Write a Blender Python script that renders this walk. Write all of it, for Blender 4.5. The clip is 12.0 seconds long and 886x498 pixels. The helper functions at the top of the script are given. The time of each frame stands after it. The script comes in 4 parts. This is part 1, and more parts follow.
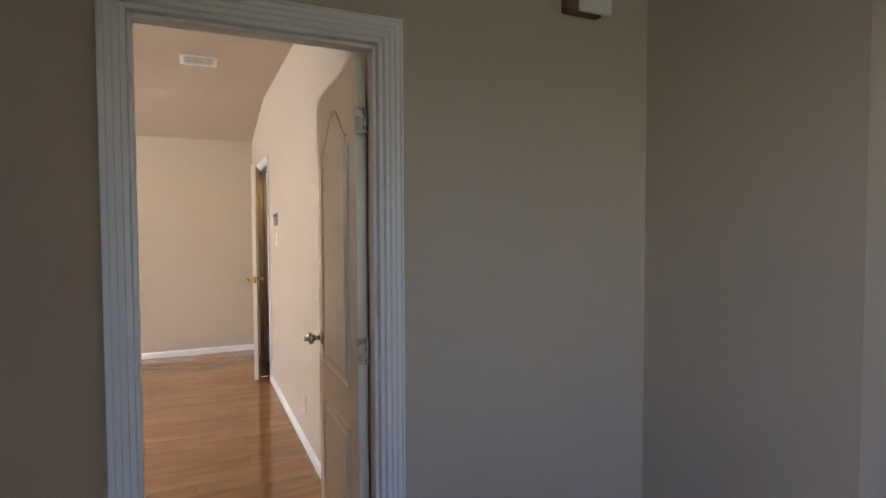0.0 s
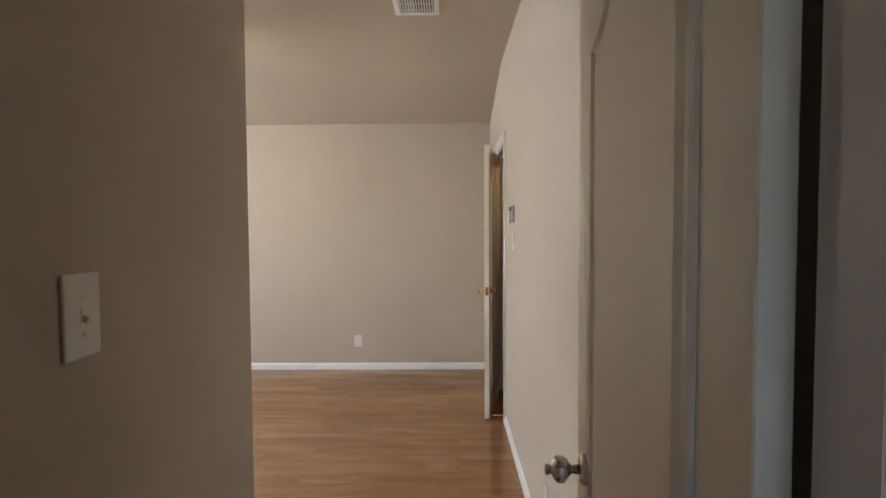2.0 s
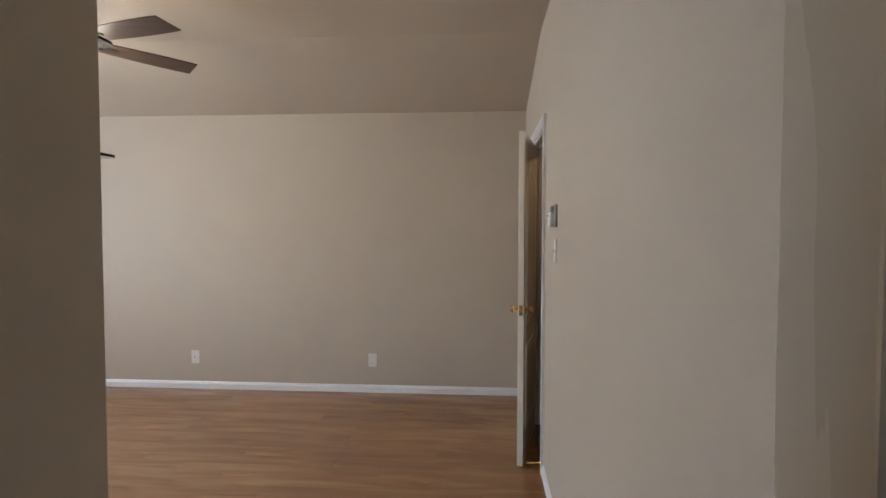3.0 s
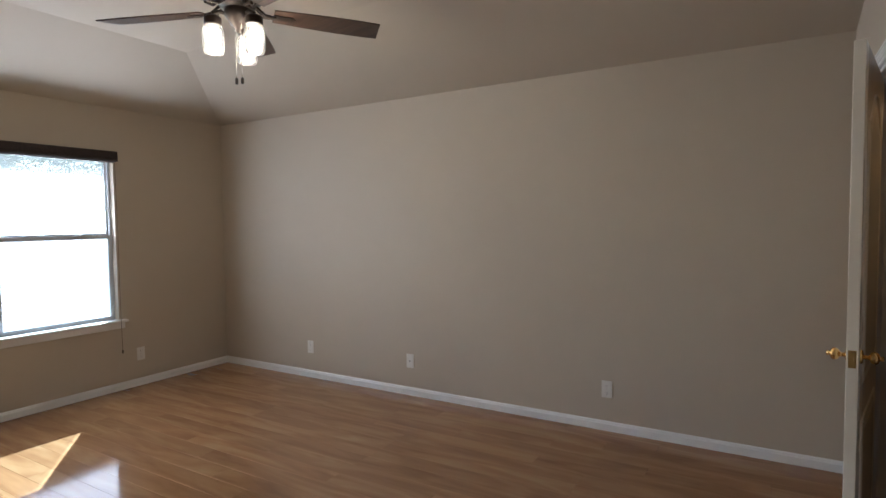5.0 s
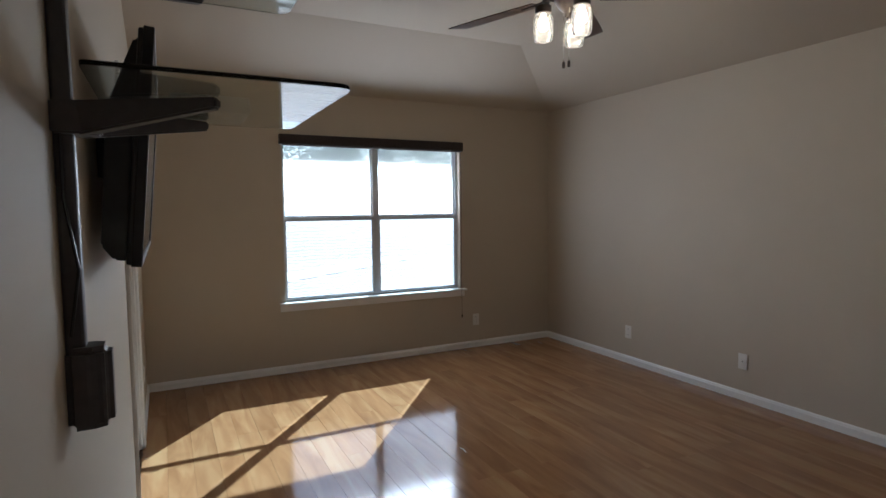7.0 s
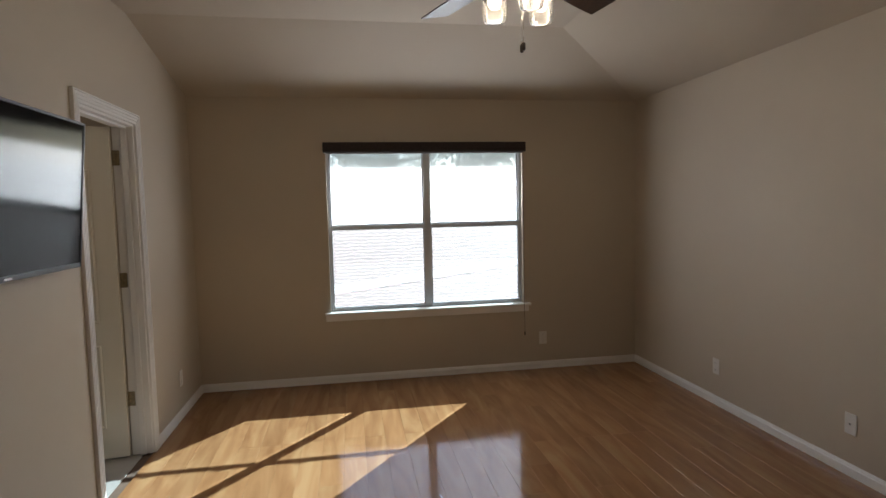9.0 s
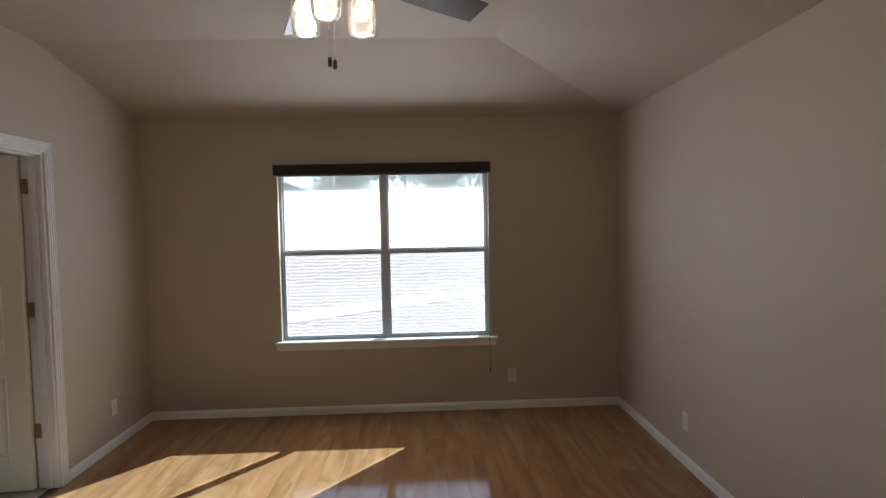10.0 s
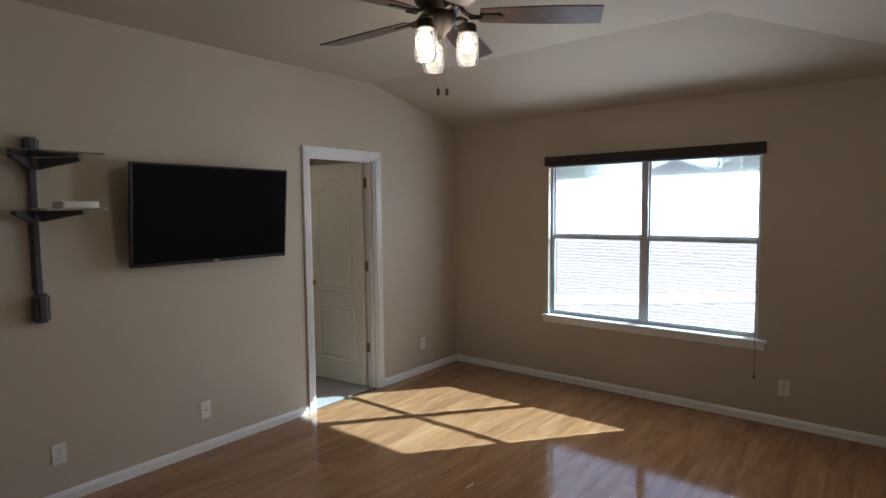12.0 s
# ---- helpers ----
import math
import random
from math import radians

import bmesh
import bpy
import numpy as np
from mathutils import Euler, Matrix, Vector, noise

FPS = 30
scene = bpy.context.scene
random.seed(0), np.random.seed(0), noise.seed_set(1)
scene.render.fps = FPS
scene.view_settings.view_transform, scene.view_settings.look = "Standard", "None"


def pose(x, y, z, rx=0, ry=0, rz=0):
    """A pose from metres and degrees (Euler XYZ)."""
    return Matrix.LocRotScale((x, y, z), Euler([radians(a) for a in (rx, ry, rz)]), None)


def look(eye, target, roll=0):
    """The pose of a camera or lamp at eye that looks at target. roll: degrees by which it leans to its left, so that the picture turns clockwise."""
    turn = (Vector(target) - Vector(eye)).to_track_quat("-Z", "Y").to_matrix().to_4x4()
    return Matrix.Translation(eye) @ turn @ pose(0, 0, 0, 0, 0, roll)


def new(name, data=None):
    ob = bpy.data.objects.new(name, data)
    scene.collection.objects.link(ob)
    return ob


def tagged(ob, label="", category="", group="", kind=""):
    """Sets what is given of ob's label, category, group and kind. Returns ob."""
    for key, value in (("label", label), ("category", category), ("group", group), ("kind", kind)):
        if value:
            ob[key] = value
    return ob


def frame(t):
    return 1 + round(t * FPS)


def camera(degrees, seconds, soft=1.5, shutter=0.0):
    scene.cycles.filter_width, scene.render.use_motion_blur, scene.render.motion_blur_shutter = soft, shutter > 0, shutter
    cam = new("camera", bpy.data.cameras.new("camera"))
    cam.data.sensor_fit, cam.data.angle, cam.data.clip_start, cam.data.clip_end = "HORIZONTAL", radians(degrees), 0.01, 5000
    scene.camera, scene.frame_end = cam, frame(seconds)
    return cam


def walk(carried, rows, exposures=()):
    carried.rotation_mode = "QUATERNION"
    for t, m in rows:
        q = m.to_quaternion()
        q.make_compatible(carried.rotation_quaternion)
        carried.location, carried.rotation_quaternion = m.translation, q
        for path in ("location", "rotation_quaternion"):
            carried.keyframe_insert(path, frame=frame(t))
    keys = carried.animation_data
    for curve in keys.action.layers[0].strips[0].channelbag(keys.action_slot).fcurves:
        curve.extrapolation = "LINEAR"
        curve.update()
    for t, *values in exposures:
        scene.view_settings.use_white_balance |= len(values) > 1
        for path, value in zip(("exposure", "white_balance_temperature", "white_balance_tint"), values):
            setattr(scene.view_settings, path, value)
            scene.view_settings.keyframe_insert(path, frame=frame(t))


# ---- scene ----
cam = camera(77.3, 12.0)
EXPOSURES = ((0.0, 4.3, 5800, 16), (1.0, 3.95, 6000, 15), (1.5, 4.0, 5850, 12.5), (2.5, 3.58, 5250, 10.5), (4.5, 3.02, 5400, 11), (5.5, 2.55, 5150, 9.5), (6.5, 2.1, 5150, 9.5), (9.0, 1.95, 5900, 12), (11.0, 1.95, 5400, 11), (12.0, 2.12, 5350, 11))
PATH = [
    (0, (4.581, -2.95, 1.443), (5.405, -1.129, 1.362), -0.2),
    (0.5, (4.642, -2.709, 1.423), (5.216, -0.795, 1.337), -0.1),
    (1, (4.759, -2.363, 1.439), (5.062, -0.389, 1.349), -0.4),
    (1.5, (4.817, -1.975, 1.444), (4.922, 0.02, 1.355), -0.3),
    (2, (4.829, -1.59, 1.444), (4.807, 0.408, 1.356), -0.3),
    (2.5, (4.89, -1.176, 1.473), (4.767, 0.818, 1.373), -0.3),
    (2.7, (4.885, -1.06, 1.45), (4.75, 0.934, 1.373), -0.1),
    (4.3, (4.863, -0.01, 1.46), (4.461, 1.947, 1.353), -0.4),
    (4.5, (4.864, 0.058, 1.46), (4.318, 1.979, 1.352), -0.4),
    (5, (4.865, 0.148, 1.441), (3.843, 1.864, 1.339), -0.7),
    (5.5, (4.87, 0.151, 1.441), (3.527, 1.628, 1.319), -0.7),
    (6, (4.869, 0.153, 1.437), (3.328, 1.419, 1.294), -0.7),
    (6.5, (4.867, 0.161, 1.42), (3.189, 1.241, 1.277), -0.7),
    (7, (4.867, 0.168, 1.423), (3.085, 1.065, 1.276), -0.6),
    (7.2, (4.869, 0.172, 1.424), (3.058, 1.008, 1.277), -0.6),
    (8.8, (4.825, 1.08, 1.473), (2.86, 1.424, 1.324), -1.3),
    (9, (4.813, 1.272, 1.5), (2.846, 1.599, 1.35), -1.3),
    (9.5, (4.706, 1.74, 1.542), (2.725, 1.973, 1.402), -1.4),
    (10, (4.579, 2.257, 1.576), (2.583, 2.331, 1.479), -1.2),
    (10.5, (4.499, 2.634, 1.546), (2.511, 2.422, 1.486), -1.2),
    (11, (4.394, 2.997, 1.538), (2.527, 2.282, 1.477), -1.1),
    (11.5, (4.456, 3.3, 1.556), (2.766, 2.232, 1.493), -0.8),
    (12, (4.608, 3.518, 1.608), (3.05, 2.272, 1.462), -0.6),
]
walk(cam, [(t, look(eye, target, roll)) for t, eye, target, roll in PATH], EXPOSURES)
# ---- world, sun, exposure ----
world = bpy.data.worlds.new("sky")
scene.world = world
world.use_nodes = True
_nt = world.node_tree
_sky = _nt.nodes.new("ShaderNodeTexSky")
_sky.sky_type = "NISHITA"
_sky.sun_disc = False
SUN_FROM = Vector((-1.153, 0.918, 1.0)).normalized()
_sky.sun_elevation = math.asin(SUN_FROM.z)
_sky.sun_rotation = math.atan2(SUN_FROM.x, SUN_FROM.y)
_nt.links.new(_sky.outputs[0], _nt.nodes["Background"].inputs[0])
_nt.nodes["Background"].inputs[1].default_value = 0.075
sun = new("sun", bpy.data.lights.new("sun", "SUN"))
sun.data.energy = 5.0
sun.data.angle = radians(0.5)
sun.data.color = (0.83, 1.0, 1.0)
sun.matrix_world = look(SUN_FROM * 30, (0, 0, 0))

FAN_WATTS = 0.6
BULB_GLOW = 1.6
CLOSET_GLOW = 2.2
BATH_FILL_GLOW = 7.5
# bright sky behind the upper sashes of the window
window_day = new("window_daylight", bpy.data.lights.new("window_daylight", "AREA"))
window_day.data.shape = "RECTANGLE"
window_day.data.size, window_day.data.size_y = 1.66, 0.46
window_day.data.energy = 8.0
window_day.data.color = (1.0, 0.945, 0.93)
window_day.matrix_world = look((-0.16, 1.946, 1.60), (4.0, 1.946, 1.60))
# pink fill lamp for the hall, in an added opening behind the walk's start
hall_fill = new("hall_fill_lamp", bpy.data.lights.new("hall_fill_lamp", "AREA"))
hall_fill.data.shape = "RECTANGLE"
hall_fill.data.size, hall_fill.data.size_y = 1.18, 1.38
hall_fill.data.energy = 0.18
hall_fill.data.color = (1.0, 0.50, 0.80)
hall_fill.matrix_world = look((4.30, -4.0, 1.35), (6.3, -3.2, 1.1))
# second pink fill lamp, in an opening added to the south wall
hall_fill_b = new("hall_fill_lamp", bpy.data.lights.new("hall_fill_lamp", "AREA"))
hall_fill_b.data.shape = "RECTANGLE"
hall_fill_b.data.size, hall_fill_b.data.size_y = 0.78, 1.18
hall_fill_b.data.energy = 0.075
hall_fill_b.data.color = (1.0, 0.50, 0.86)
hall_fill_b.matrix_world = look((5.1, -5.06, 1.5), (5.1, 0, 1.4))


# ---- materials ----
def mat(name, color, rough=0.5, metal=0.0, spec=0.5, emit=None, power=0.0):
    m = bpy.data.materials.new(name)
    m.use_nodes = True
    b = m.node_tree.nodes["Principled BSDF"]
    b.inputs["Base Color"].default_value = (*color, 1)
    b.inputs["Roughness"].default_value = rough
    b.inputs["Metallic"].default_value = metal
    b.inputs["Specular IOR Level"].default_value = spec
    if emit:
        b.inputs["Emission Color"].default_value = (*emit, 1)
        b.inputs["Emission Strength"].default_value = power
    return m


def noise_paint(m, color, amount=0.06, scale=1.5, bump=0.1, bump_scale=160.0, rough=None, distance=0.002, stretch=(1, 1, 1)):
    """Two scales of variation over a plain colour, a fine bump, and a slightly uneven gloss."""
    nt = m.node_tree
    b = nt.nodes["Principled BSDF"]
    co = nt.nodes.new("ShaderNodeTexCoord")
    mp = nt.nodes.new("ShaderNodeMapping")
    mp.inputs["Scale"].default_value = stretch
    nt.links.new(co.outputs["Object"], mp.inputs[0])
    n1 = nt.nodes.new("ShaderNodeTexNoise")
    n1.inputs["Scale"].default_value = scale
    n1.inputs["Detail"].default_value = 6
    nt.links.new(mp.outputs[0], n1.inputs["Vector"])
    ramp = nt.nodes.new("ShaderNodeValToRGB")
    ramp.color_ramp.elements[0].position, ramp.color_ramp.elements[1].position = 0.3, 0.7
    ramp.color_ramp.elements[0].color = (*[c * (1 - amount) for c in color], 1)
    ramp.color_ramp.elements[1].color = (*[min(1, c * (1 + amount)) for c in color], 1)
    nt.links.new(n1.outputs["Fac"], ramp.inputs[0])
    nt.links.new(ramp.outputs[0], b.inputs["Base Color"])
    n2 = nt.nodes.new("ShaderNodeTexNoise")
    n2.inputs["Scale"].default_value = bump_scale
    n2.inputs["Detail"].default_value = 3
    nt.links.new(mp.outputs[0], n2.inputs["Vector"])
    bp = nt.nodes.new("ShaderNodeBump")
    bp.inputs["Strength"].default_value = bump
    bp.inputs["Distance"].default_value = distance
    nt.links.new(n2.outputs["Fac"], bp.inputs["Height"])
    nt.links.new(bp.outputs[0], b.inputs["Normal"])
    if rough:
        mr = nt.nodes.new("ShaderNodeMapRange")
        mr.inputs["To Min"].default_value, mr.inputs["To Max"].default_value = rough
        nt.links.new(n1.outputs["Fac"], mr.inputs[0])
        nt.links.new(mr.outputs[0], b.inputs["Roughness"])
    return m


def paint(name, color, gloss, **kw):
    return noise_paint(mat(name, color, gloss), color, **kw)


WALL = (0.51, 0.442, 0.345)
M_WALL = paint("wall_paint", WALL, 0.75, amount=0.035, scale=0.9, bump=0.22, bump_scale=120, rough=(0.6, 0.78))
M_CEIL = paint("ceiling_paint", (0.485, 0.42, 0.328), 0.85, amount=0.03, scale=0.8, bump=0.3, bump_scale=90)
M_TRIM = paint("trim_paint", (0.80, 0.79, 0.77), 0.32, amount=0.03, scale=3, bump=0.05, bump_scale=60, rough=(0.25, 0.42))
M_DOOR = paint("door_paint", (0.80, 0.75, 0.64), 0.25, amount=0.03, scale=2.5, bump=0.04, bump_scale=120, rough=(0.18, 0.32), stretch=(1, 1, 0.12))
M_PLATE = paint("plate_plastic", (0.74, 0.72, 0.67), 0.35, amount=0.03, scale=30, bump=0.03)
M_DARK = mat("dark_slot", (0.02, 0.018, 0.016), 0.6)
M_NICKEL = paint("satin_nickel", (0.62, 0.58, 0.52), 0.28, amount=0.06, scale=40, bump=0.02, rough=(0.2, 0.35))
M_NICKEL.node_tree.nodes["Principled BSDF"].inputs["Metallic"].default_value = 1
M_BRASS = paint("brass", (0.80, 0.56, 0.22), 0.2, amount=0.08, scale=40, bump=0.02, rough=(0.12, 0.3))
M_BRASS.node_tree.nodes["Principled BSDF"].inputs["Metallic"].default_value = 1
M_BRONZE = paint("aged_bronze_hinge", (0.30, 0.24, 0.15), 0.4, amount=0.2, scale=60, bump=0.05)
M_BRONZE.node_tree.nodes["Principled BSDF"].inputs["Metallic"].default_value = 0.8
M_VINYL = paint("white_vinyl", (0.52, 0.54, 0.57), 0.4, amount=0.03, scale=8, bump=0.03)
M_VALANCE = paint("dark_fabric", (0.035, 0.025, 0.022), 0.8, amount=0.25, scale=60, bump=0.4, bump_scale=500)
M_TILE = paint("grey_tile", (0.36, 0.34, 0.31), 0.35, amount=0.12, scale=5, bump=0.05)
M_GROUT = paint("underlay", (0.10, 0.06, 0.035), 0.8, amount=0.2, scale=20)


def laminate():
    """Honey-coloured laminate: long grain, cathedral figure, and a tone of its own for each plank."""
    m = mat("laminate", (0.42, 0.2, 0.08), 0.2, spec=0.75)
    nt = m.node_tree
    b = nt.nodes["Principled BSDF"]
    co = nt.nodes.new("ShaderNodeTexCoord")
    oi = nt.nodes.new("ShaderNodeObjectInfo")
    off = nt.nodes.new("ShaderNodeVectorMath")
    off.operation = "MULTIPLY_ADD"
    off.inputs[1].default_value = (1, 1, 1)
    sc = nt.nodes.new("ShaderNodeVectorMath")
    sc.operation = "SCALE"
    cb = nt.nodes.new("ShaderNodeCombineXYZ")
    for i in range(3):
        nt.links.new(oi.outputs["Random"], cb.inputs[i])
    nt.links.new(cb.outputs[0], sc.inputs[0])
    sc.inputs["Scale"].default_value = 37.0
    nt.links.new(co.outputs["Object"], off.inputs[0])
    nt.links.new(sc.outputs[0], off.inputs[2])
    mp = nt.nodes.new("ShaderNodeMapping")
    mp.inputs["Scale"].default_value = (0.9, 5.5, 1)
    nt.links.new(off.outputs[0], mp.inputs[0])
    n1 = nt.nodes.new("ShaderNodeTexNoise")
    n1.inputs["Scale"].default_value = 1.6
    n1.inputs["Detail"].default_value = 8
    n1.inputs["Roughness"].default_value = 0.50
    n1.inputs["Distortion"].default_value = 1.0
    nt.links.new(mp.outputs[0], n1.inputs["Vector"])
    ramp = nt.nodes.new("ShaderNodeValToRGB")
    e = ramp.color_ramp.elements
    e[0].position, e[0].color = 0.28, (0.235, 0.112, 0.045, 1)
    e[1].position, e[1].color = 0.72, (0.36, 0.207, 0.094, 1)
    mid = e.new(0.5)
    mid.color = (0.30, 0.155, 0.066, 1)
    nt.links.new(n1.outputs["Fac"], ramp.inputs[0])
    hsv = nt.nodes.new("ShaderNodeHueSaturation")
    mr = nt.nodes.new("ShaderNodeMapRange")
    mr.inputs["To Min"].default_value, mr.inputs["To Max"].default_value = 0.93, 1.07
    nt.links.new(oi.outputs["Random"], mr.inputs[0])
    nt.links.new(mr.outputs[0], hsv.inputs["Value"])
    nt.links.new(ramp.outputs[0], hsv.inputs["Color"])
    nt.links.new(hsv.outputs[0], b.inputs["Base Color"])
    n2 = nt.nodes.new("ShaderNodeTexNoise")
    n2.inputs["Scale"].default_value = 2.2
    n2.inputs["Detail"].default_value = 4
    nt.links.new(co.outputs["Object"], n2.inputs["Vector"])
    r2 = nt.nodes.new("ShaderNodeMapRange")
    r2.inputs["To Min"].default_value, r2.inputs["To Max"].default_value = 0.07, 0.14
    nt.links.new(n2.outputs["Fac"], r2.inputs[0])
    nt.links.new(r2.outputs[0], b.inputs["Roughness"])
    bp = nt.nodes.new("ShaderNodeBump")
    bp.inputs["Strength"].default_value = 0.06
    bp.inputs["Distance"].default_value = 0.001
    nt.links.new(n1.outputs["Fac"], bp.inputs["Height"])
    nt.links.new(bp.outputs[0], b.inputs["Normal"])
    return m


M_FLOOR = laminate()


# ---- mesh helpers ----
def obj(name, bm, material, parent=None, label="", smooth=False):
    me = bpy.data.meshes.new(name)
    bmesh.ops.recalc_face_normals(bm, faces=bm.faces)
    bm.to_mesh(me)
    bm.free()
    for m in material if isinstance(material, (list, tuple)) else [material]:
        me.materials.append(m)
    if smooth:
        for p in me.polygons:
            p.use_smooth = True
    ob = new(name, me)
    if parent:
        ob.parent = parent
    if label:
        ob["label"] = label
    return ob


def part(name, bm, material, parent, label="", smooth=False):
    return obj(name, bm, material, parent, label, smooth)


def add_box(bm, x0, x1, y0, y1, z0, z1, bevel=0.0, segs=2):
    v = [bm.verts.new((x, y, z)) for x in (x0, x1) for y in (y0, y1) for z in (z0, z1)]
    quads = ((0, 1, 3, 2), (4, 6, 7, 5), (0, 4, 5, 1), (2, 3, 7, 6), (0, 2, 6, 4), (1, 5, 7, 3))
    fs = [bm.faces.new([v[i] for i in q]) for q in quads]
    if bevel:
        edges = list({e for f in fs for e in f.edges})
        bmesh.ops.bevel(bm, geom=edges, offset=bevel, segments=segs, affect="EDGES", profile=0.5)
    return bm


def box(x0, x1, y0, y1, z0, z1, bevel=0.0, segs=2):
    return add_box(bmesh.new(), x0, x1, y0, y1, z0, z1, bevel, segs)


def add_lathe(bm, profile, m=None, n=24, cap=True):
    """A turned body: (radius, height) pairs about z, carried by m."""
    m = m or Matrix.Identity(4)
    rings = [[bm.verts.new(m @ Vector((r * math.cos(2 * math.pi * i / n), r * math.sin(2 * math.pi * i / n), z))) for i in range(n)] for r, z in profile]
    for a, b in zip(rings, rings[1:]):
        for i in range(n):
            bm.faces.new((a[i], a[(i + 1) % n], b[(i + 1) % n], b[i]))
    if cap:
        bm.faces.new(rings[0][::-1])
        bm.faces.new(rings[-1])
    return bm


def lathe(profile, m=None, n=24, cap=True):
    return add_lathe(bmesh.new(), profile, m, n, cap)


def add_prism(bm, pts, m, depth):
    """A flat outline in the local xy plane, thickened along local z from 0 to depth, carried by m."""
    a = [bm.verts.new(m @ Vector((x, y, 0))) for x, y in pts]
    b = [bm.verts.new(m @ Vector((x, y, depth))) for x, y in pts]
    bm.faces.new(a[::-1])
    bm.faces.new(b)
    for i in range(len(pts)):
        j = (i + 1) % len(pts)
        bm.faces.new((a[i], a[j], b[j], b[i]))
    return bm


def add_tube(bm, pts, r, n=8):
    pts = [Vector(p) for p in pts]
    rings = []
    for i, p in enumerate(pts):
        d = (pts[min(i + 1, len(pts) - 1)] - pts[max(i - 1, 0)]).normalized()
        s = d.orthogonal().normalized() if abs(d.z) > 0.95 else d.cross(Vector((0, 0, 1))).normalized()
        u = s.cross(d)
        rings.append([bm.verts.new(p + r * (math.cos(2 * math.pi * k / n) * s + math.sin(2 * math.pi * k / n) * u)) for k in range(n)])
    for a, b in zip(rings, rings[1:]):
        for k in range(n):
            bm.faces.new((a[k], a[(k + 1) % n], b[(k + 1) % n], b[k]))
    bm.faces.new(rings[0][::-1])
    bm.faces.new(rings[-1])
    return bm


def strip(profile, p0, p1, inward, cut0=0.0, cut1=0.0):
    """A moulding of the given (out, up) profile laid from p0 to p1 along a wall, out = inward.
    cut0, cut1: how far each end leans along the run for each metre out (1 for a mitre)."""
    bm = bmesh.new()
    p0, p1, out = Vector(p0), Vector(p1), Vector(inward)
    d = (p1 - p0).normalized()
    up = Vector((0, 0, 1)) if abs(d.z) < 0.5 else d.cross(out)
    a = [bm.verts.new(p0 + out * o + up * u + d * cut0 * o) for o, u in profile]
    b = [bm.verts.new(p1 + out * o + up * u - d * cut1 * o) for o, u in profile]
    bm.faces.new(a[::-1])
    bm.faces.new(b)
    n = len(profile)
    for i in range(n):
        bm.faces.new((a[i], a[(i + 1) % n], b[(i + 1) % n], b[i]))
    return bm


def structure(ob, label="", category=""):
    return tagged(ob, label, category, "", "structure")


# ---- plan ----
XE, YN = 5.236, 3.90          # east and north walls; west wall x = 0, television wall y = 0
XV = 4.252                    # west wall of the entry passage
YD0, YD1 = -1.26, -1.14      # wall of the entry door
HW, HC = 2.435, 2.69          # wall height, height of the flat ceiling
TOP = 3.0
T = 0.12


def wall(name, parts, label, material=None):
    bm = bmesh.new()
    for p in parts:
        add_box(bm, *p)
    return structure(obj(name, bm, material or M_WALL), label, "wall")


WY0, WY1, WZ0, WZ1 = 1.085, 2.807, 0.615, 2.048      # window opening
CX0, CX1, CZ = 1.16, 1.87, 2.04                   # opening of the closet door
BY0, BY1, BZ = 2.42, 3.22, 2.04                   # opening of the east door
EX0, EX1, EZ = 4.418, 5.139, 2.035                  # entry opening

wall("wall_north", [(-T, XE + T, YN, YN + T, 0, TOP)], "long plain beige painted wall with outlets")
wall("wall_west", [(-T, 0, -T, WY0, 0, TOP), (-T, 0, WY1, YN, 0, TOP), (-T, 0, WY0, WY1, 0, WZ0), (-T, 0, WY0, WY1, WZ1, TOP)], "beige painted wall round a double window")
wall("wall_south", [(0, CX0, -T, 0, 0, TOP), (CX1, XV, -T, 0, 0, TOP), (CX0, CX1, -T, 0, CZ, TOP)], "beige painted wall behind the television")
wall("wall_east", [(XE, XE + T, YD1, BY0, 0, TOP), (XE, XE + T, BY1, YN, 0, TOP), (XE, XE + T, BY0, BY1, BZ, TOP)], "beige painted wall with a thermostat")
wall("wall_passage", [(XV - T, XV, YD1, -T, 0, TOP)], "short beige wall of the entry passage")
HX0, HX1, HY0 = 3.2, 6.62, -5.0
wall("wall_entry", [(HX0, EX0, YD0, YD1, 0, TOP), (EX1, 6.0, YD0, YD1, 0, TOP), (EX0, EX1, YD0, YD1, EZ, TOP)], "grey-beige hall wall round the entry door")


RUN = 1.17                   # reach of the sloped edges along the west and north walls


def room_ceiling():
    """Two sloped edges that meet in a hip, and a flat middle, under a closed slab."""
    bm = bmesh.new()
    low = [bm.verts.new(v) for v in ((0, YD1, HW), (RUN, YD1, HC), (RUN, YN - RUN, HC), (0, YN, HW), (XE, YN - RUN, HC), (XE, YN, HW), (XE, YD1, HC))]
    top = [bm.verts.new((x, y, TOP - 0.02)) for x, y in ((0, YD1), (XE, YD1), (XE, YN), (0, YN))]
    for f in ((0, 1, 2, 3), (3, 2, 4, 5), (1, 6, 4, 2)):
        bm.faces.new([low[i] for i in f])
    bm.faces.new(top)
    for f in ((low[0], low[3], top[3], top[0]), (low[3], low[5], top[2], top[3]), (low[5], low[4], low[6], top[1], top[2]), (low[6], low[1], low[0], top[0], top[1])):
        bm.faces.new(f)
    return structure(obj("ceiling", bm, M_CEIL), "beige vaulted ceiling with sloped edges and a flat middle", "ceiling")


room_ceiling()
structure(obj("floor", box(-T, XE + T, YD0 - 4, YN + T, -0.2, -0.012), M_GROUT), "honey-coloured glossy laminate floor", "floor")

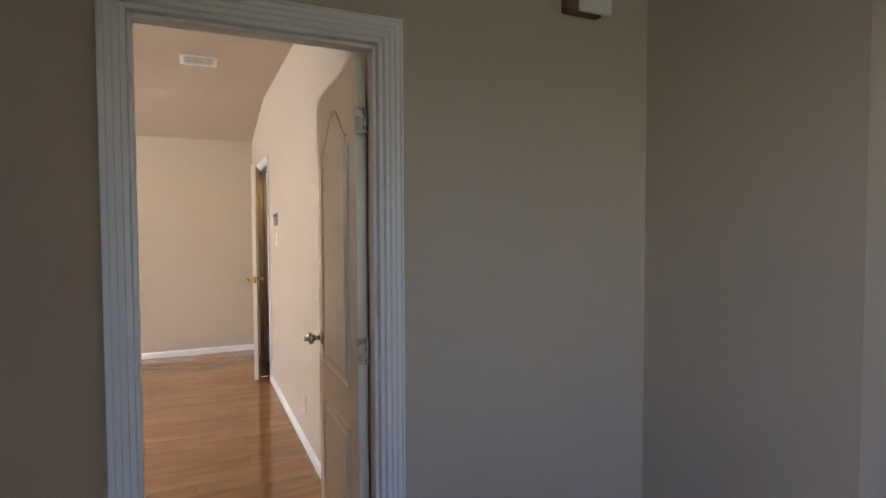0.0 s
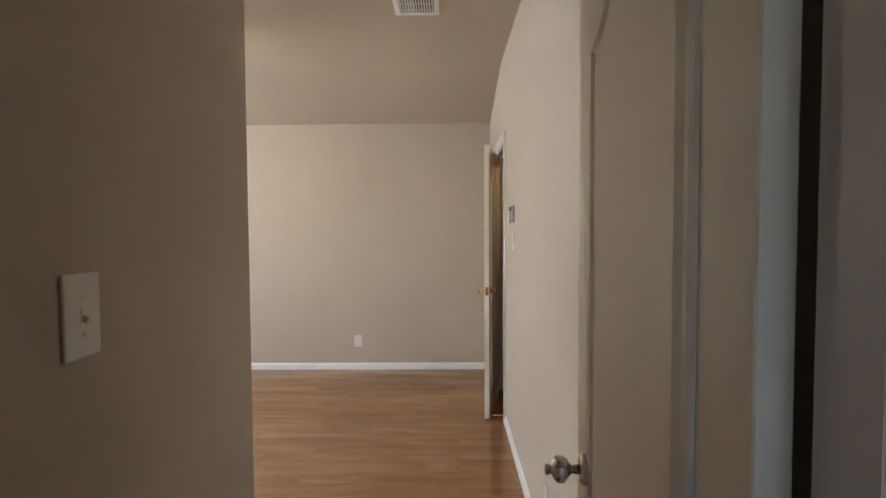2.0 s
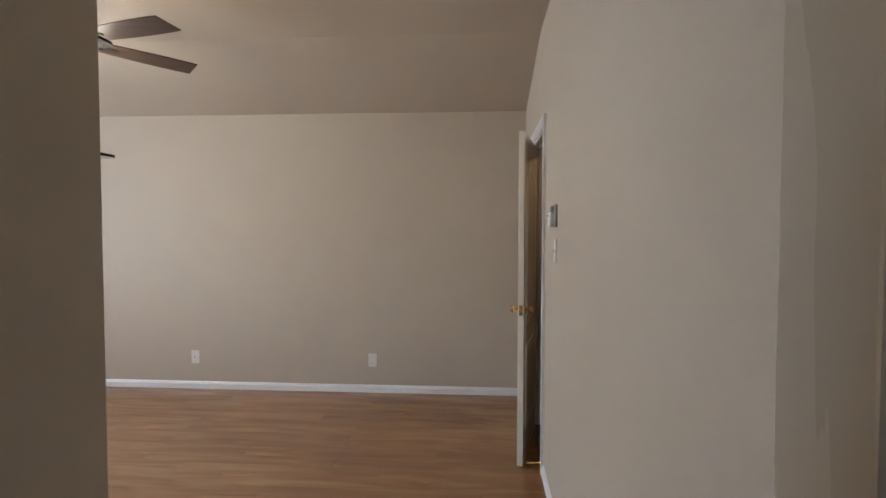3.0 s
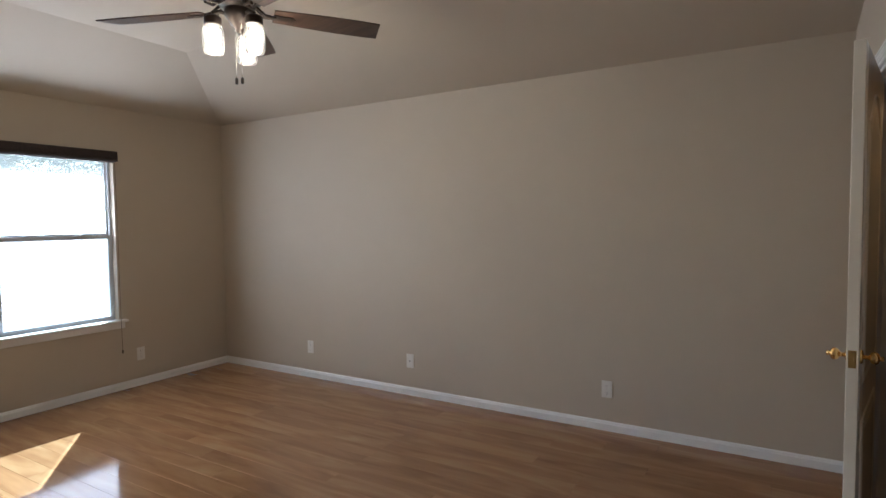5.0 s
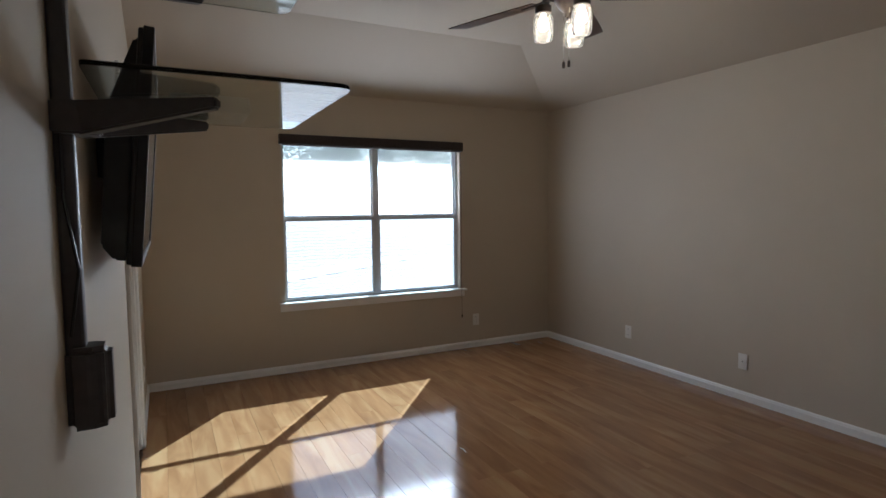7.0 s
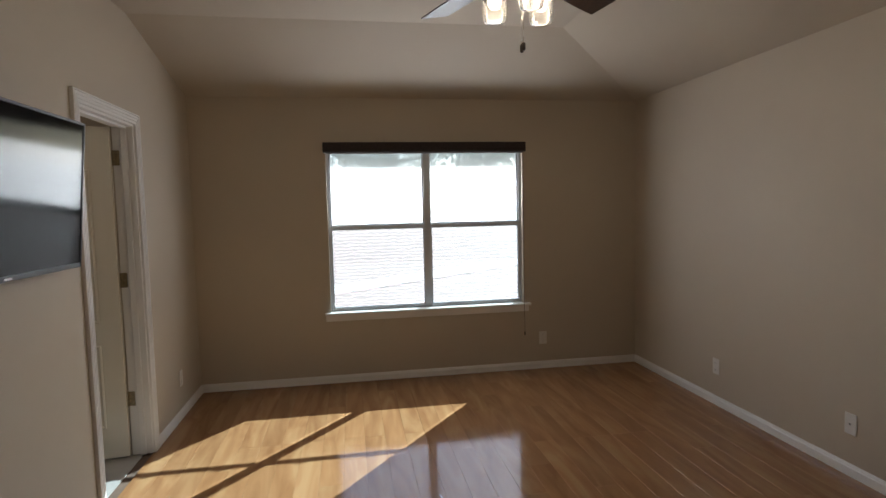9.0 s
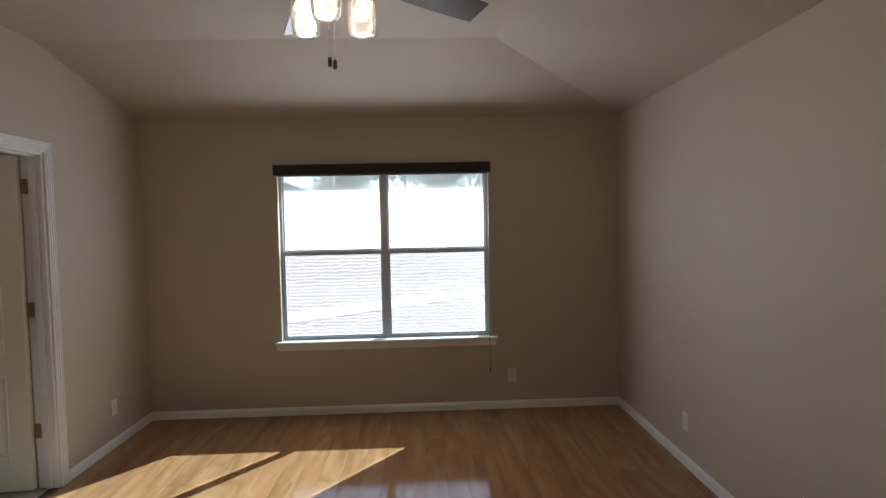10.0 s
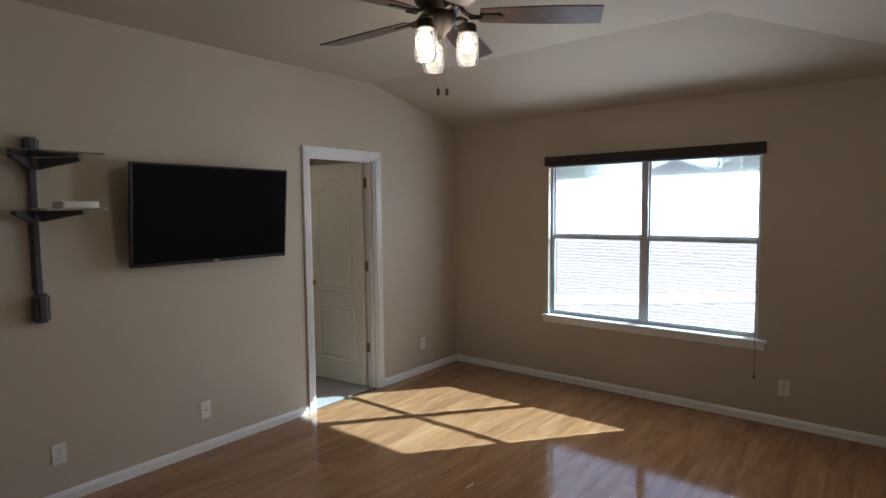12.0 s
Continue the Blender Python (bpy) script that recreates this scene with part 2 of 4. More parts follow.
# ---- hall, closets and rooms that close the place ----
# the opening in this wall is added, out of view, for the hall fill
wall("wall_hall_west", [(4.245, 4.365, HY0, -4.6, 0, TOP), (4.245, 4.365, -3.4, YD0, 0, TOP), (4.245, 4.365, -4.6, -3.4, 0, 0.65), (4.245, 4.365, -4.6, -3.4, 2.05, TOP)], "dark grey-beige hall wall beside the entry door")
wall("wall_hall_east", [(6.235, 6.42, -2.06, YD0, 0, TOP)], "short grey-beige hall wall with a free end")
wall("wall_entry_east", [(6.0, 6.42, YD0, YD1, 0, TOP)], "grey-beige hall wall beyond the entry door")
# again with an unseen opening, added for the second hall fill lamp
wall("wall_hall_south", [(4.245, 4.7, HY0 - T, HY0, 0, TOP), (5.5, 11.6, HY0 - T, HY0, 0, TOP), (4.7, 5.5, HY0 - T, HY0, 0, 0.9), (4.7, 5.5, HY0 - T, HY0, 2.1, TOP)], "plain hall wall")
wall("wall_den_east", [(11.5, 11.62, HY0, 3.0, 0, TOP)], "plain wall of the room beyond the hall")
# unseen opening added here so that sun and sky brighten the room
wall("wall_den_north", [(6.42, 7.6, 3.0, 3.12, 0, TOP), (9.6, 11.62, 3.0, 3.12, 0, TOP), (7.6, 9.6, 3.0, 3.12, 0, 0.9), (7.6, 9.6, 3.0, 3.12, 2.1, TOP)], "plain wall of the room beyond the hall")
wall("wall_den_west", [(6.42, 6.54, YD0, 3.0, 0, TOP)], "plain wall of the room beyond the hall")
structure(obj("ceiling_hall", box(4.245, 11.62, HY0 - T, 3.12, 2.74, TOP + 0.05), M_CEIL), "plain painted hall ceiling", "ceiling")
structure(obj("floor_hall", box(4.3, 11.62, HY0, 3.12, -0.2, -0.013), M_GROUT), "laminate hall floor", "floor")
wall("wall_closet_back", [(-T, 3.1, -2.42, -2.30, 0, TOP)], "plain closet wall")
wall("wall_closet_side", [(3.0, 3.12, -2.30, -T, 0, TOP)], "plain closet wall")
wall("wall_closet_west", [(-T, 0, -2.30, -T, 0, TOP)], "plain closet wall")
structure(obj("ceiling_closet", box(-T, 3.12, -2.42, YD1, HC, TOP), M_CEIL), "plain closet ceiling", "ceiling")
structure(obj("floor_closet", box(0, 3.0, -2.30, -0.06, -0.1, -0.002), M_TILE), "grey tile closet floor", "floor")
# the closet's dimness is put into the walls' streaky dark brown
M_CLOSETDIM = paint("dim_closet_brown", (0.24, 0.13, 0.05), 0.5, amount=0.3, scale=3, bump=0.1, stretch=(6, 6, 0.5))
wall("wall_linen", [(6.0, 6.12, 2.2, 3.8, 0, TOP), (XE + T, 6.12, 2.1, 2.2, 0, TOP), (XE + T, 6.12, 3.8, 3.9, 0, TOP)], "closet wall with its dimness put into a dark brown colour", M_CLOSETDIM)
structure(obj("ceiling_linen", box(XE + T, 6.12, 2.1, 3.9, 2.44, 2.5), M_CEIL), "plain closet ceiling", "ceiling")
structure(obj("floor_linen", box(XE + 0.02, 6.1, 2.1, 3.9, -0.2, -0.003), M_GROUT), "dark closet floor", "floor")

# ---- baseboards ----
BASE = [(0, 0), (0.014, 0), (0.014, 0.046), (0.010, 0.053), (0.010, 0.058), (0.006, 0.062), (0.004, 0.066), (0, 0.066)]


def baseboard(name, p0, p1, inward):
    return structure(obj(name, strip(BASE, p0, p1, inward, 0, 0), M_TRIM), "white painted baseboard with a stepped top", "baseboard")


baseboard("baseboard_north", (0, YN, 0), (XE, YN, 0), (0, -1, 0))
baseboard("baseboard_west", (0, 0.014, 0), (0, YN - 0.014, 0), (1, 0, 0))
baseboard("baseboard_south_a", (0, 0, 0), (CX0 - 0.075, 0, 0), (0, 1, 0))
baseboard("baseboard_south_b", (CX1 + 0.075, 0, 0), (XV + 0.014, 0, 0), (0, 1, 0))
baseboard("baseboard_passage", (XV, YD1 + 0.02, 0), (XV, 0, 0), (1, 0, 0))
baseboard("baseboard_east_a", (XE, YD1, 0), (XE, BY0 - 0.075, 0), (-1, 0, 0))
baseboard("baseboard_east_b", (XE, BY1 + 0.075, 0), (XE, YN - 0.014, 0), (-1, 0, 0))
baseboard("baseboard_hall_a", (EX1 + 0.065, YD0, 0), (6.235, YD0, 0), (0, -1, 0))
baseboard("baseboard_hall_b", (6.235, -2.06, 0), (6.235, YD0 - 0.014, 0), (-1, 0, 0))
baseboard("baseboard_den", (11.5, HY0, 0), (11.5, 3.0, 0), (-1, 0, 0))
structure(obj("trim_den", box(11.44, 11.5, HY0, 3.0, 2.66, 2.74, 0.012), M_TRIM), "pale crown strip under the ceiling", "trim")

# ---- doors ----
# (across, out) profile of the fluted door trim
FLUTE = [(u * 0.84, o) for u, o in ((0, 0), (0, 0.011), (0.004, 0.015), (0.013, 0.015), (0.016, 0.010), (0.021, 0.010), (0.024, 0.016), (0.034, 0.016), (0.037, 0.011),
         (0.042, 0.011), (0.045, 0.017), (0.055, 0.017), (0.058, 0.012), (0.063, 0.012), (0.066, 0.018), (0.073, 0.018), (0.075, 0.015), (0.075, 0))]


def casing(parent, x0, x1, h, m):
    """Fluted trim round an opening: local x along the wall, local -y out of it, z up."""
    for name, f in (("casing_leg", lambda u, end: (x0 - u, 0 if end == 0 else h + u)), ("casing_leg", lambda u, end: (x1 + u, 0 if end == 0 else h + u)),
                    ("casing_head", lambda u, end: (x0 - u if end == 0 else x1 + u, h + u))):
        bm = bmesh.new()
        rings = []
        for end in (0, 1):
            rings.append([bm.verts.new(m @ Vector((f(u, end)[0], -o, f(u, end)[1]))) for u, o in FLUTE])
        n = len(FLUTE)
        for i in range(n):
            bm.faces.new((rings[0][i], rings[0][(i + 1) % n], rings[1][(i + 1) % n], rings[1][i]))
        bm.faces.new(rings[0][::-1])
        bm.faces.new(rings[1])
        part(name, bm, M_TRIM, parent)


def jamb(parent, x0, x1, h, y0, y1, stop, m):
    """Lining boards of an opening with their door stop, in the casing's local frame."""
    for name, b in (("jamb", (x0 - 0.005, x0 + 0.014, y0, y1, 0, h)), ("jamb", (x1 - 0.014, x1 + 0.005, y0, y1, 0, h)), ("jamb_head", (x0 + 0.014, x1 - 0.014, y0, y1, h - 0.014, h + 0.005)),
                    ("stop", (x0 + 0.014, x0 + 0.025, *stop, 0, h - 0.014)), ("stop", (x1 - 0.025, x1 - 0.014, *stop, 0, h - 0.014)), ("stop", (x0 + 0.025, x1 - 0.025, *stop, h - 0.026, h - 0.014))):
        bm = box(*b, 0.002, 1)
        bm.transform(m)
        part(name, bm, M_TRIM, parent)


def ring_moulding(bm, outline, y, sign):
    """A bead round a panel outline on the face at y, and a raised field inside it."""
    n = len(outline)
    norm = []
    for i in range(n):
        a, b, c = (Vector(outline[k % n]) for k in (i - 1, i, i + 1))
        e1, e2 = (b - a).normalized(), (c - b).normalized()
        n1, n2 = Vector((-e1.y, e1.x)), Vector((-e2.y, e2.x))
        q = (n1 + n2).normalized()
        q /= max(0.35, q.dot(n1))
        norm.append(q)
    area = sum(outline[i][0] * outline[(i + 1) % n][1] - outline[(i + 1) % n][0] * outline[i][1] for i in range(n))
    s = 1 if area > 0 else -1
    prof = ((0, 0), (0.003, 0.005), (0.010, 0.007), (0.016, 0.003), (0.020, 0.001), (0.036, 0.0012), (0.052, 0.006))
    rings = []
    for o, h in prof:
        rings.append([bm.verts.new((p[0] + s * q.x * o, y + sign * h, p[1] + s * q.y * o)) for p, q in zip(outline, norm)])
    for a, b in zip(rings, rings[1:]):
        for i in range(n):
            bm.faces.new((a[i], a[(i + 1) % n], b[(i + 1) % n], b[i]))
    bm.faces.new(rings[-1])


def panel_outlines(w):
    """An arched upper panel and a plain lower one for a leaf w wide."""
    a, b = 0.115, w - 0.115
    top, sh = 1.90, 1.77
    arch = []
    for i in range(0, 17):
        f = i / 16
        x = b + (a - b) * f
        s = abs(2 * f - 1)
        arch.append((x, sh + (top - sh) * (0.5 + 0.5 * math.cos(math.pi * min(1, s * 1.02))) if s < 0.98 else sh))
    return [[(a, 0.85), (b, 0.85)] + arch, [(a, 0.20), (b, 0.20), (b, 0.715), (a, 0.715)]]


def knob_set(leaf, w, metal, y0, y1, z=0.92, size=1.0):
    for sign, y in ((-1, y0), (1, y1)):
        m = Matrix.Translation((w - 0.065, y, z)) @ pose(0, 0, 0, 90 if sign < 0 else -90) @ Matrix.Scale(size, 4)
        part("rose", lathe([(0.031, 0), (0.031, 0.004), (0.027, 0.008), (0.014, 0.010)], m, 28), metal, leaf, "", True)
        prof = [(0.010, 0.008), (0.009, 0.026), (0.013, 0.030), (0.022, 0.036), (0.027, 0.046), (0.026, 0.056), (0.019, 0.063), (0.010, 0.066), (0.009, 0.070), (0.012, 0.073), (0.010, 0.079), (0.002, 0.081)]
        part("knob", lathe(prof, m, 24), metal, leaf, "turned metal door knob", True)


def hinge(parent, m, metal):
    bm = bmesh.new()
    add_box(bm, -0.034, 0.0, -0.0025, 0.0, -0.045, 0.045, 0.0008, 1)
    add_box(bm, 0.0, 0.034, -0.0025, 0.0, -0.045, 0.045, 0.0008, 1)
    for i in range(5):
        add_lathe(bm, [(0.006, -0.045 + i * 0.018), (0.006, -0.045 + i * 0.018 + 0.0165)], Matrix.Translation((0, -0.005, 0)), 12)
    for x in (-0.022, 0.022):
        for z in (-0.03, 0.0, 0.03):
            add_lathe(bm, [(0.0035, 0), (0.003, 0.0012)], Matrix.Translation((x, -0.0025, z)) @ pose(0, 0, 0, 90), 8)
    bm.transform(m)
    part("hinge", bm, metal, parent)


def door_leaf(parent, w, h, m, metal, material, knob_z=0.92, knob_size=1.0):
    """A leaf hinged at local x = 0: local y 0 to 0.035 thick, z up, with panels on both faces."""
    bm = box(0, w, 0, 0.035, 0.01, h, 0.002, 1)
    for o in panel_outlines(w):
        ring_moulding(bm, o, 0.0, -1)
        ring_moulding(bm, o, 0.035, 1)
    leaf = part("leaf", bm, material, parent)
    knob_set(leaf, w, metal, 0.0, 0.035, knob_z, knob_size)
    bm = box(w - 0.0005, w + 0.0015, 0.006, 0.029, knob_z - 0.03, knob_z + 0.03, 0.0005, 1)
    add_box(bm, w, w + 0.008, 0.012, 0.023, knob_z - 0.009, knob_z + 0.009, 0.002, 1)
    part("latch", bm, metal, leaf)
    leaf.matrix_local = m
    return leaf


# entry door, open flat along the east wall
door_1 = structure(new("door_1"), "open white entry door with arched panels and a nickel knob", "door")
F1 = Matrix.Identity(4)
F1.translation = (0, YD0, 0)
casing(door_1, EX0, EX1, EZ, F1)
jamb(door_1, EX0, EX1, EZ, 0, YD1 - YD0, (0.03, 0.08), F1)
casing(door_1, -EX1, -EX0, EZ, Matrix.Translation((0, YD1, 0)) @ pose(0, 0, 0, 0, 0, 180))
LW1 = EX1 - EX0 - 0.034
leaf_1 = door_leaf(door_1, LW1, 2.015, pose(EX1 - 0.014, YD1 + 0.022, 0, 0, 0, 89.2), M_NICKEL, M_DOOR, 0.952)
for z in (0.27, 1.02, 1.80):
    hinge(door_1, Matrix.Translation((EX1 - 0.024, YD1 + 0.004, z)) @ pose(0, 0, 0, 0, 0, 0), M_NICKEL)

# closet door in the television wall, open into the closet
door_2 = structure(new("door_2"), "white closet door with arched panels, standing open", "door")
F2 = pose(0, 0, 0, 0, 0, 180)
casing(door_2, -CX1, -CX0, CZ, F2)
jamb(door_2, -CX1, -CX0, CZ, 0, T, (0.035, 0.07), F2)
leaf_2 = door_leaf(door_2, CX1 - CX0 - 0.034, 2.02, pose(CX0 + 0.018, -T - 0.004, 0, 0, 0, -84), M_BRASS, M_DOOR)
for z in (0.36, 1.10, 1.84):
    hinge(door_2, Matrix.Translation((CX0 + 0.0165, -T + 0.004, z)) @ pose(0, 0, 0, 0, 0, 90), M_BRONZE)

# east door, ajar into the room
door_3 = structure(new("door_3"), "white panelled door with brass knobs, standing ajar", "door")
F3 = Matrix.Translation((XE, 0, 0)) @ pose(0, 0, 0, 0, 0, -90)
casing(door_3, -BY1, -BY0, BZ, F3)
jamb(door_3, -BY1, -BY0, BZ, 0, T, (0.045, 0.08), F3)
leaf_3 = door_leaf(door_3, BY1 - BY0 - 0.034, 2.02, pose(XE - 0.004, BY1 - 0.018, 0, 0, 0, -90 - 11.0), M_BRASS, M_DOOR, 0.955, 0.8)
for z in (0.27, 1.02, 1.80):
    hinge(door_3, Matrix.Translation((XE + 0.002, BY1 - 0.016, z)) @ pose(0, 0, 0, 0, 0, -90), M_BRASS)

# ---- window ----
def mix_glass():
    m = bpy.data.materials.new("window_glass")
    m.use_nodes = True
    nt = m.node_tree
    nt.nodes.clear()
    out = nt.nodes.new("ShaderNodeOutputMaterial")
    tr = nt.nodes.new("ShaderNodeBsdfTransparent")
    tr.inputs[0].default_value = (0.93, 0.96, 0.95, 1)
    gl = nt.nodes.new("ShaderNodeBsdfGlossy")
    gl.inputs["Roughness"].default_value = 0.02
    fr = nt.nodes.new("ShaderNodeFresnel")
    fr.inputs[0].default_value = 1.45
    mx = nt.nodes.new("ShaderNodeMixShader")
    nt.links.new(fr.outputs[0], mx.inputs[0])
    nt.links.new(tr.outputs[0], mx.inputs[1])
    nt.links.new(gl.outputs[0], mx.inputs[2])
    nt.links.new(mx.outputs[0], out.inputs[0])
    return m


def screen_mesh(name, solid, waves, thread=(0.92, 0.90, 0.86, 1)):
    """Fine woven screen: partly open, the threads scatter the sun; waves: moire bands put into its openness."""
    m = bpy.data.materials.new(name)
    m.use_nodes = True
    nt = m.node_tree
    nt.nodes.clear()
    out = nt.nodes.new("ShaderNodeOutputMaterial")
    tr = nt.nodes.new("ShaderNodeBsdfTransparent")
    tl = nt.nodes.new("ShaderNodeBsdfTranslucent")
    tl.inputs[0].default_value = thread
    mx = nt.nodes.new("ShaderNodeMixShader")
    mx.inputs[0].default_value = solid
    if waves:
        co = nt.nodes.new("ShaderNodeTexCoord")
        mp = nt.nodes.new("ShaderNodeMapping")
        mp.inputs["Scale"].default_value = (1, 0.6, 1)
        wv = nt.nodes.new("ShaderNodeTexWave")
        wv.bands_direction = "Z"
        wv.inputs["Scale"].default_value = 11.0
        wv.inputs["Distortion"].default_value = 3.5
        wv.inputs["Detail"].default_value = 0.5
        wv.inputs["Detail Scale"].default_value = 3.0
        mr = nt.nodes.new("ShaderNodeMapRange")
        mr.inputs["To Min"].default_value, mr.inputs["To Max"].default_value = solid - waves, solid + waves
        nt.links.new(co.outputs["Object"], mp.inputs[0])
        nt.links.new(mp.outputs[0], wv.inputs["Vector"])
        nt.links.new(wv.outputs["Fac"], mr.inputs[0])
        nt.links.new(mr.outputs[0], mx.inputs[0])
    nt.links.new(tr.outputs[0], mx.inputs[1])
    nt.links.new(tl.outputs[0], mx.inputs[2])
    nt.links.new(mx.outputs[0], out.inputs[0])
    return m


M_GLASS = mix_glass()
M_SCREEN_UP = screen_mesh("screen_upper", 0.36, 0)
M_SCREEN_LOW = screen_mesh("screen_lower", 0.38, 0.22, (0.46, 0.32, 0.305, 1))
window_1 = structure(new("window_1"), "double white vinyl window with bright sunlit screens", "window")
FX0, FX1 = -0.105, -0.055
WM = (WY0 + WY1) / 2
ZR = 1.345
for nm, b in (("frame_side", (FX0, FX1, WY0, WY0 + 0.020, WZ0, WZ1)), ("frame_side", (FX0, FX1, WY1 - 0.020, WY1, WZ0, WZ1)),
              ("frame_head", (FX0, FX1, WY0 + 0.020, WY1 - 0.020, WZ1 - 0.020, WZ1)), ("frame_sill", (FX0, FX1, WY0 + 0.020, WY1 - 0.020, WZ0, WZ0 + 0.022)),
              ("mullion", (FX0 + 0.002, FX1 + 0.004, WM - 0.027, WM + 0.027, WZ0 + 0.022, WZ1 - 0.020))):
    part(nm, box(*b, 0.003, 1), M_VINYL, window_1)
for ya, yb in ((WY0 + 0.020, WM - 0.027), (WM + 0.027, WY1 - 0.020)):
    part("meeting_rail", box(FX0 + 0.012, FX1 + 0.002, ya, yb, ZR - 0.011, ZR + 0.011, 0.003, 1), M_VINYL, window_1)
    for k in (0.25, 0.75):
        yl = ya + (yb - ya) * k
        bm = box(FX1 - 0.012, FX1 + 0.006, yl - 0.028, yl + 0.028, ZR + 0.011, ZR + 0.019, 0.002, 1)
        add_lathe(bm, [(0.010, 0), (0.010, 0.006), (0.006, 0.009)], Matrix.Translation((FX1 - 0.004, yl, ZR + 0.018)), 12)
        part("sash_lock", bm, M_VINYL, window_1)
    for za, zb, x in ((WZ0 + 0.022, ZR - 0.011, FX1 - 0.012), (ZR + 0.011, WZ1 - 0.020, FX0 + 0.014)):
        sash = bmesh.new()
        w = 0.013
        for b in ((ya, ya + w, za, zb), (yb - w, yb, za, zb), (ya + w, yb - w, za, za + w), (ya + w, yb - w, zb - w, zb)):
            add_box(sash, x - 0.010, x + 0.010, *b, 0.002, 1)
        part("sash", sash, M_VINYL, window_1)
        pane = part("pane", box(x - 0.002, x + 0.002, ya + w, yb - w, za + w, zb - w), M_GLASS, window_1)
        pane.visible_shadow = False
    for za, zb, ms in ((WZ0 + 0.022, ZR, M_SCREEN_LOW), (ZR + 0.001, WZ1 - 0.03, M_SCREEN_UP)):
        bm = bmesh.new()
        bm.faces.new([bm.verts.new(v) for v in ((-0.135, ya, za), (-0.135, yb, za), (-0.135, yb, zb), (-0.135, ya, zb))])
        part("screen", bm, ms, window_1, "fine woven insect screen")
bm = box(-0.055, 0.045, WY0 - 0.050, WY1 + 0.060, WZ0 - 0.020, WZ0 + 0.002, 0.006, 3)
part("window_stool", bm, M_TRIM, window_1)
part("window_apron", box(0.0, 0.014, WY0 - 0.045, WY1 + 0.045, WZ0 - 0.075, WZ0 - 0.020, 0.004, 2), M_TRIM, window_1)
shade = tagged(new("roller_shade"), "dark brown fabric shade rolled up over the window", "window shade")
part("cassette", box(0.002, 0.050, WY0 - 0.020, WY1 + 0.020, WZ1 - 0.070, WZ1 + 0.015, 0.006, 2), M_VALANCE, shade)
bm = bmesh.new()
add_lathe(bm, [(0.026, 0), (0.026, WY1 - WY0 - 0.02)], Matrix.Translation((0.028, WY0 + 0.01, WZ1 - 0.055)) @ pose(0, 0, 0, -90), 20)
part("roll", bm, M_VALANCE, shade)
bm = bmesh.new()
add_tube(bm, [(0.052, WY1 - 0.012, WZ1 - 0.07), (0.053, WY1 - 0.010, 1.4), (0.052, WY1 - 0.012, 0.7), (0.053, WY1 - 0.008, 0.36)], 0.0016, 6)
part("cord", bm, M_VALANCE, shade)
part("cord_pull", lathe([(0.003, 0), (0.007, 0.006), (0.006, 0.025), (0.002, 0.032)], Matrix.Translation((0.053, WY1 - 0.008, 0.33)), 10), M_VALANCE, shade)

# ---- outside ----
M_SOIL = paint("dry_grass", (0.16, 0.15, 0.07), 0.9, amount=0.4, scale=0.8, bump=0.5, bump_scale=30)
M_ROOF = paint("shingle", (0.13, 0.11, 0.10), 0.9, amount=0.3, scale=6, bump=0.5, bump_scale=20)
M_BRICKY = paint("far_masonry", (0.45, 0.36, 0.28), 0.85, amount=0.15, scale=3, bump=0.2, bump_scale=10)
M_LEAF = paint("leaves", (0.07, 0.10, 0.035), 0.7, amount=0.4, scale=2, bump=0.2)
M_BARK = paint("bark", (0.14, 0.10, 0.07), 0.9, amount=0.4, scale=8, bump=0.6, bump_scale=25)
bm = bmesh.new()
bm.faces.new([bm.verts.new(v) for v in ((-2000, -2000, -0.35), (2000, -2000, -0.35), (2000, 2000, -0.35), (-2000, 2000, -0.35))])
structure(obj("ground", bm, M_SOIL), "dry grassy ground outside", "ground")
M_PATIO = paint("bare_earth", (0.158, 0.11, 0.086), 0.85, amount=0.12, scale=2, bump=0.2, bump_scale=40)
structure(obj("patio", box(-30, -T - 0.01, -12, 18.0, -0.345, -0.25), M_PATIO), "bare pinkish-brown yard outside the window", "pavement")
bm = bmesh.new()
add_prism(bm, [(-13, -0.249), (-24, 1.40), (-32, 1.40), (-33, -0.345), (-13, -0.345)], Matrix.Translation((0, 40, 0)) @ pose(0, 0, 0, 90), 70)
structure(obj("bank", bm, M_PATIO), "bare earth bank rising behind the yard", "ground")
M_WALKWAY = paint("pale_concrete", (0.46, 0.42, 0.38), 0.85, amount=0.12, scale=2, bump=0.2, bump_scale=40)
walkway = structure(obj("walkway", box(-6.0, 9.0, -0.55, 0.55, 0, 0.03, 0.008, 1), M_WALKWAY), "pale concrete garden path across the yard", "path")
walkway.matrix_world = pose(-7.0, 0.5, -0.249, 0, 0, 129)
bm = bmesh.new()
add_box(bm, -0.74, -T, -3, 6, 2.42, 2.46)
add_box(bm, -0.76, -0.74, -3, 6, 2.40, 2.56)
structure(obj("eave", bm, M_VINYL), "white soffit and fascia over the window", "eave")
bm = bmesh.new()
add_prism(bm, [(-0.80, 2.56), (2.6, 4.0), (12.5, 4.0), (12.5, 3.06), (-0.2, 3.06)], Matrix.Translation((0, 6, 0)) @ pose(0, 0, 0, 90), 12.5)
structure(obj("roof", bm, M_ROOF), "shingled roof of the house itself", "roof")


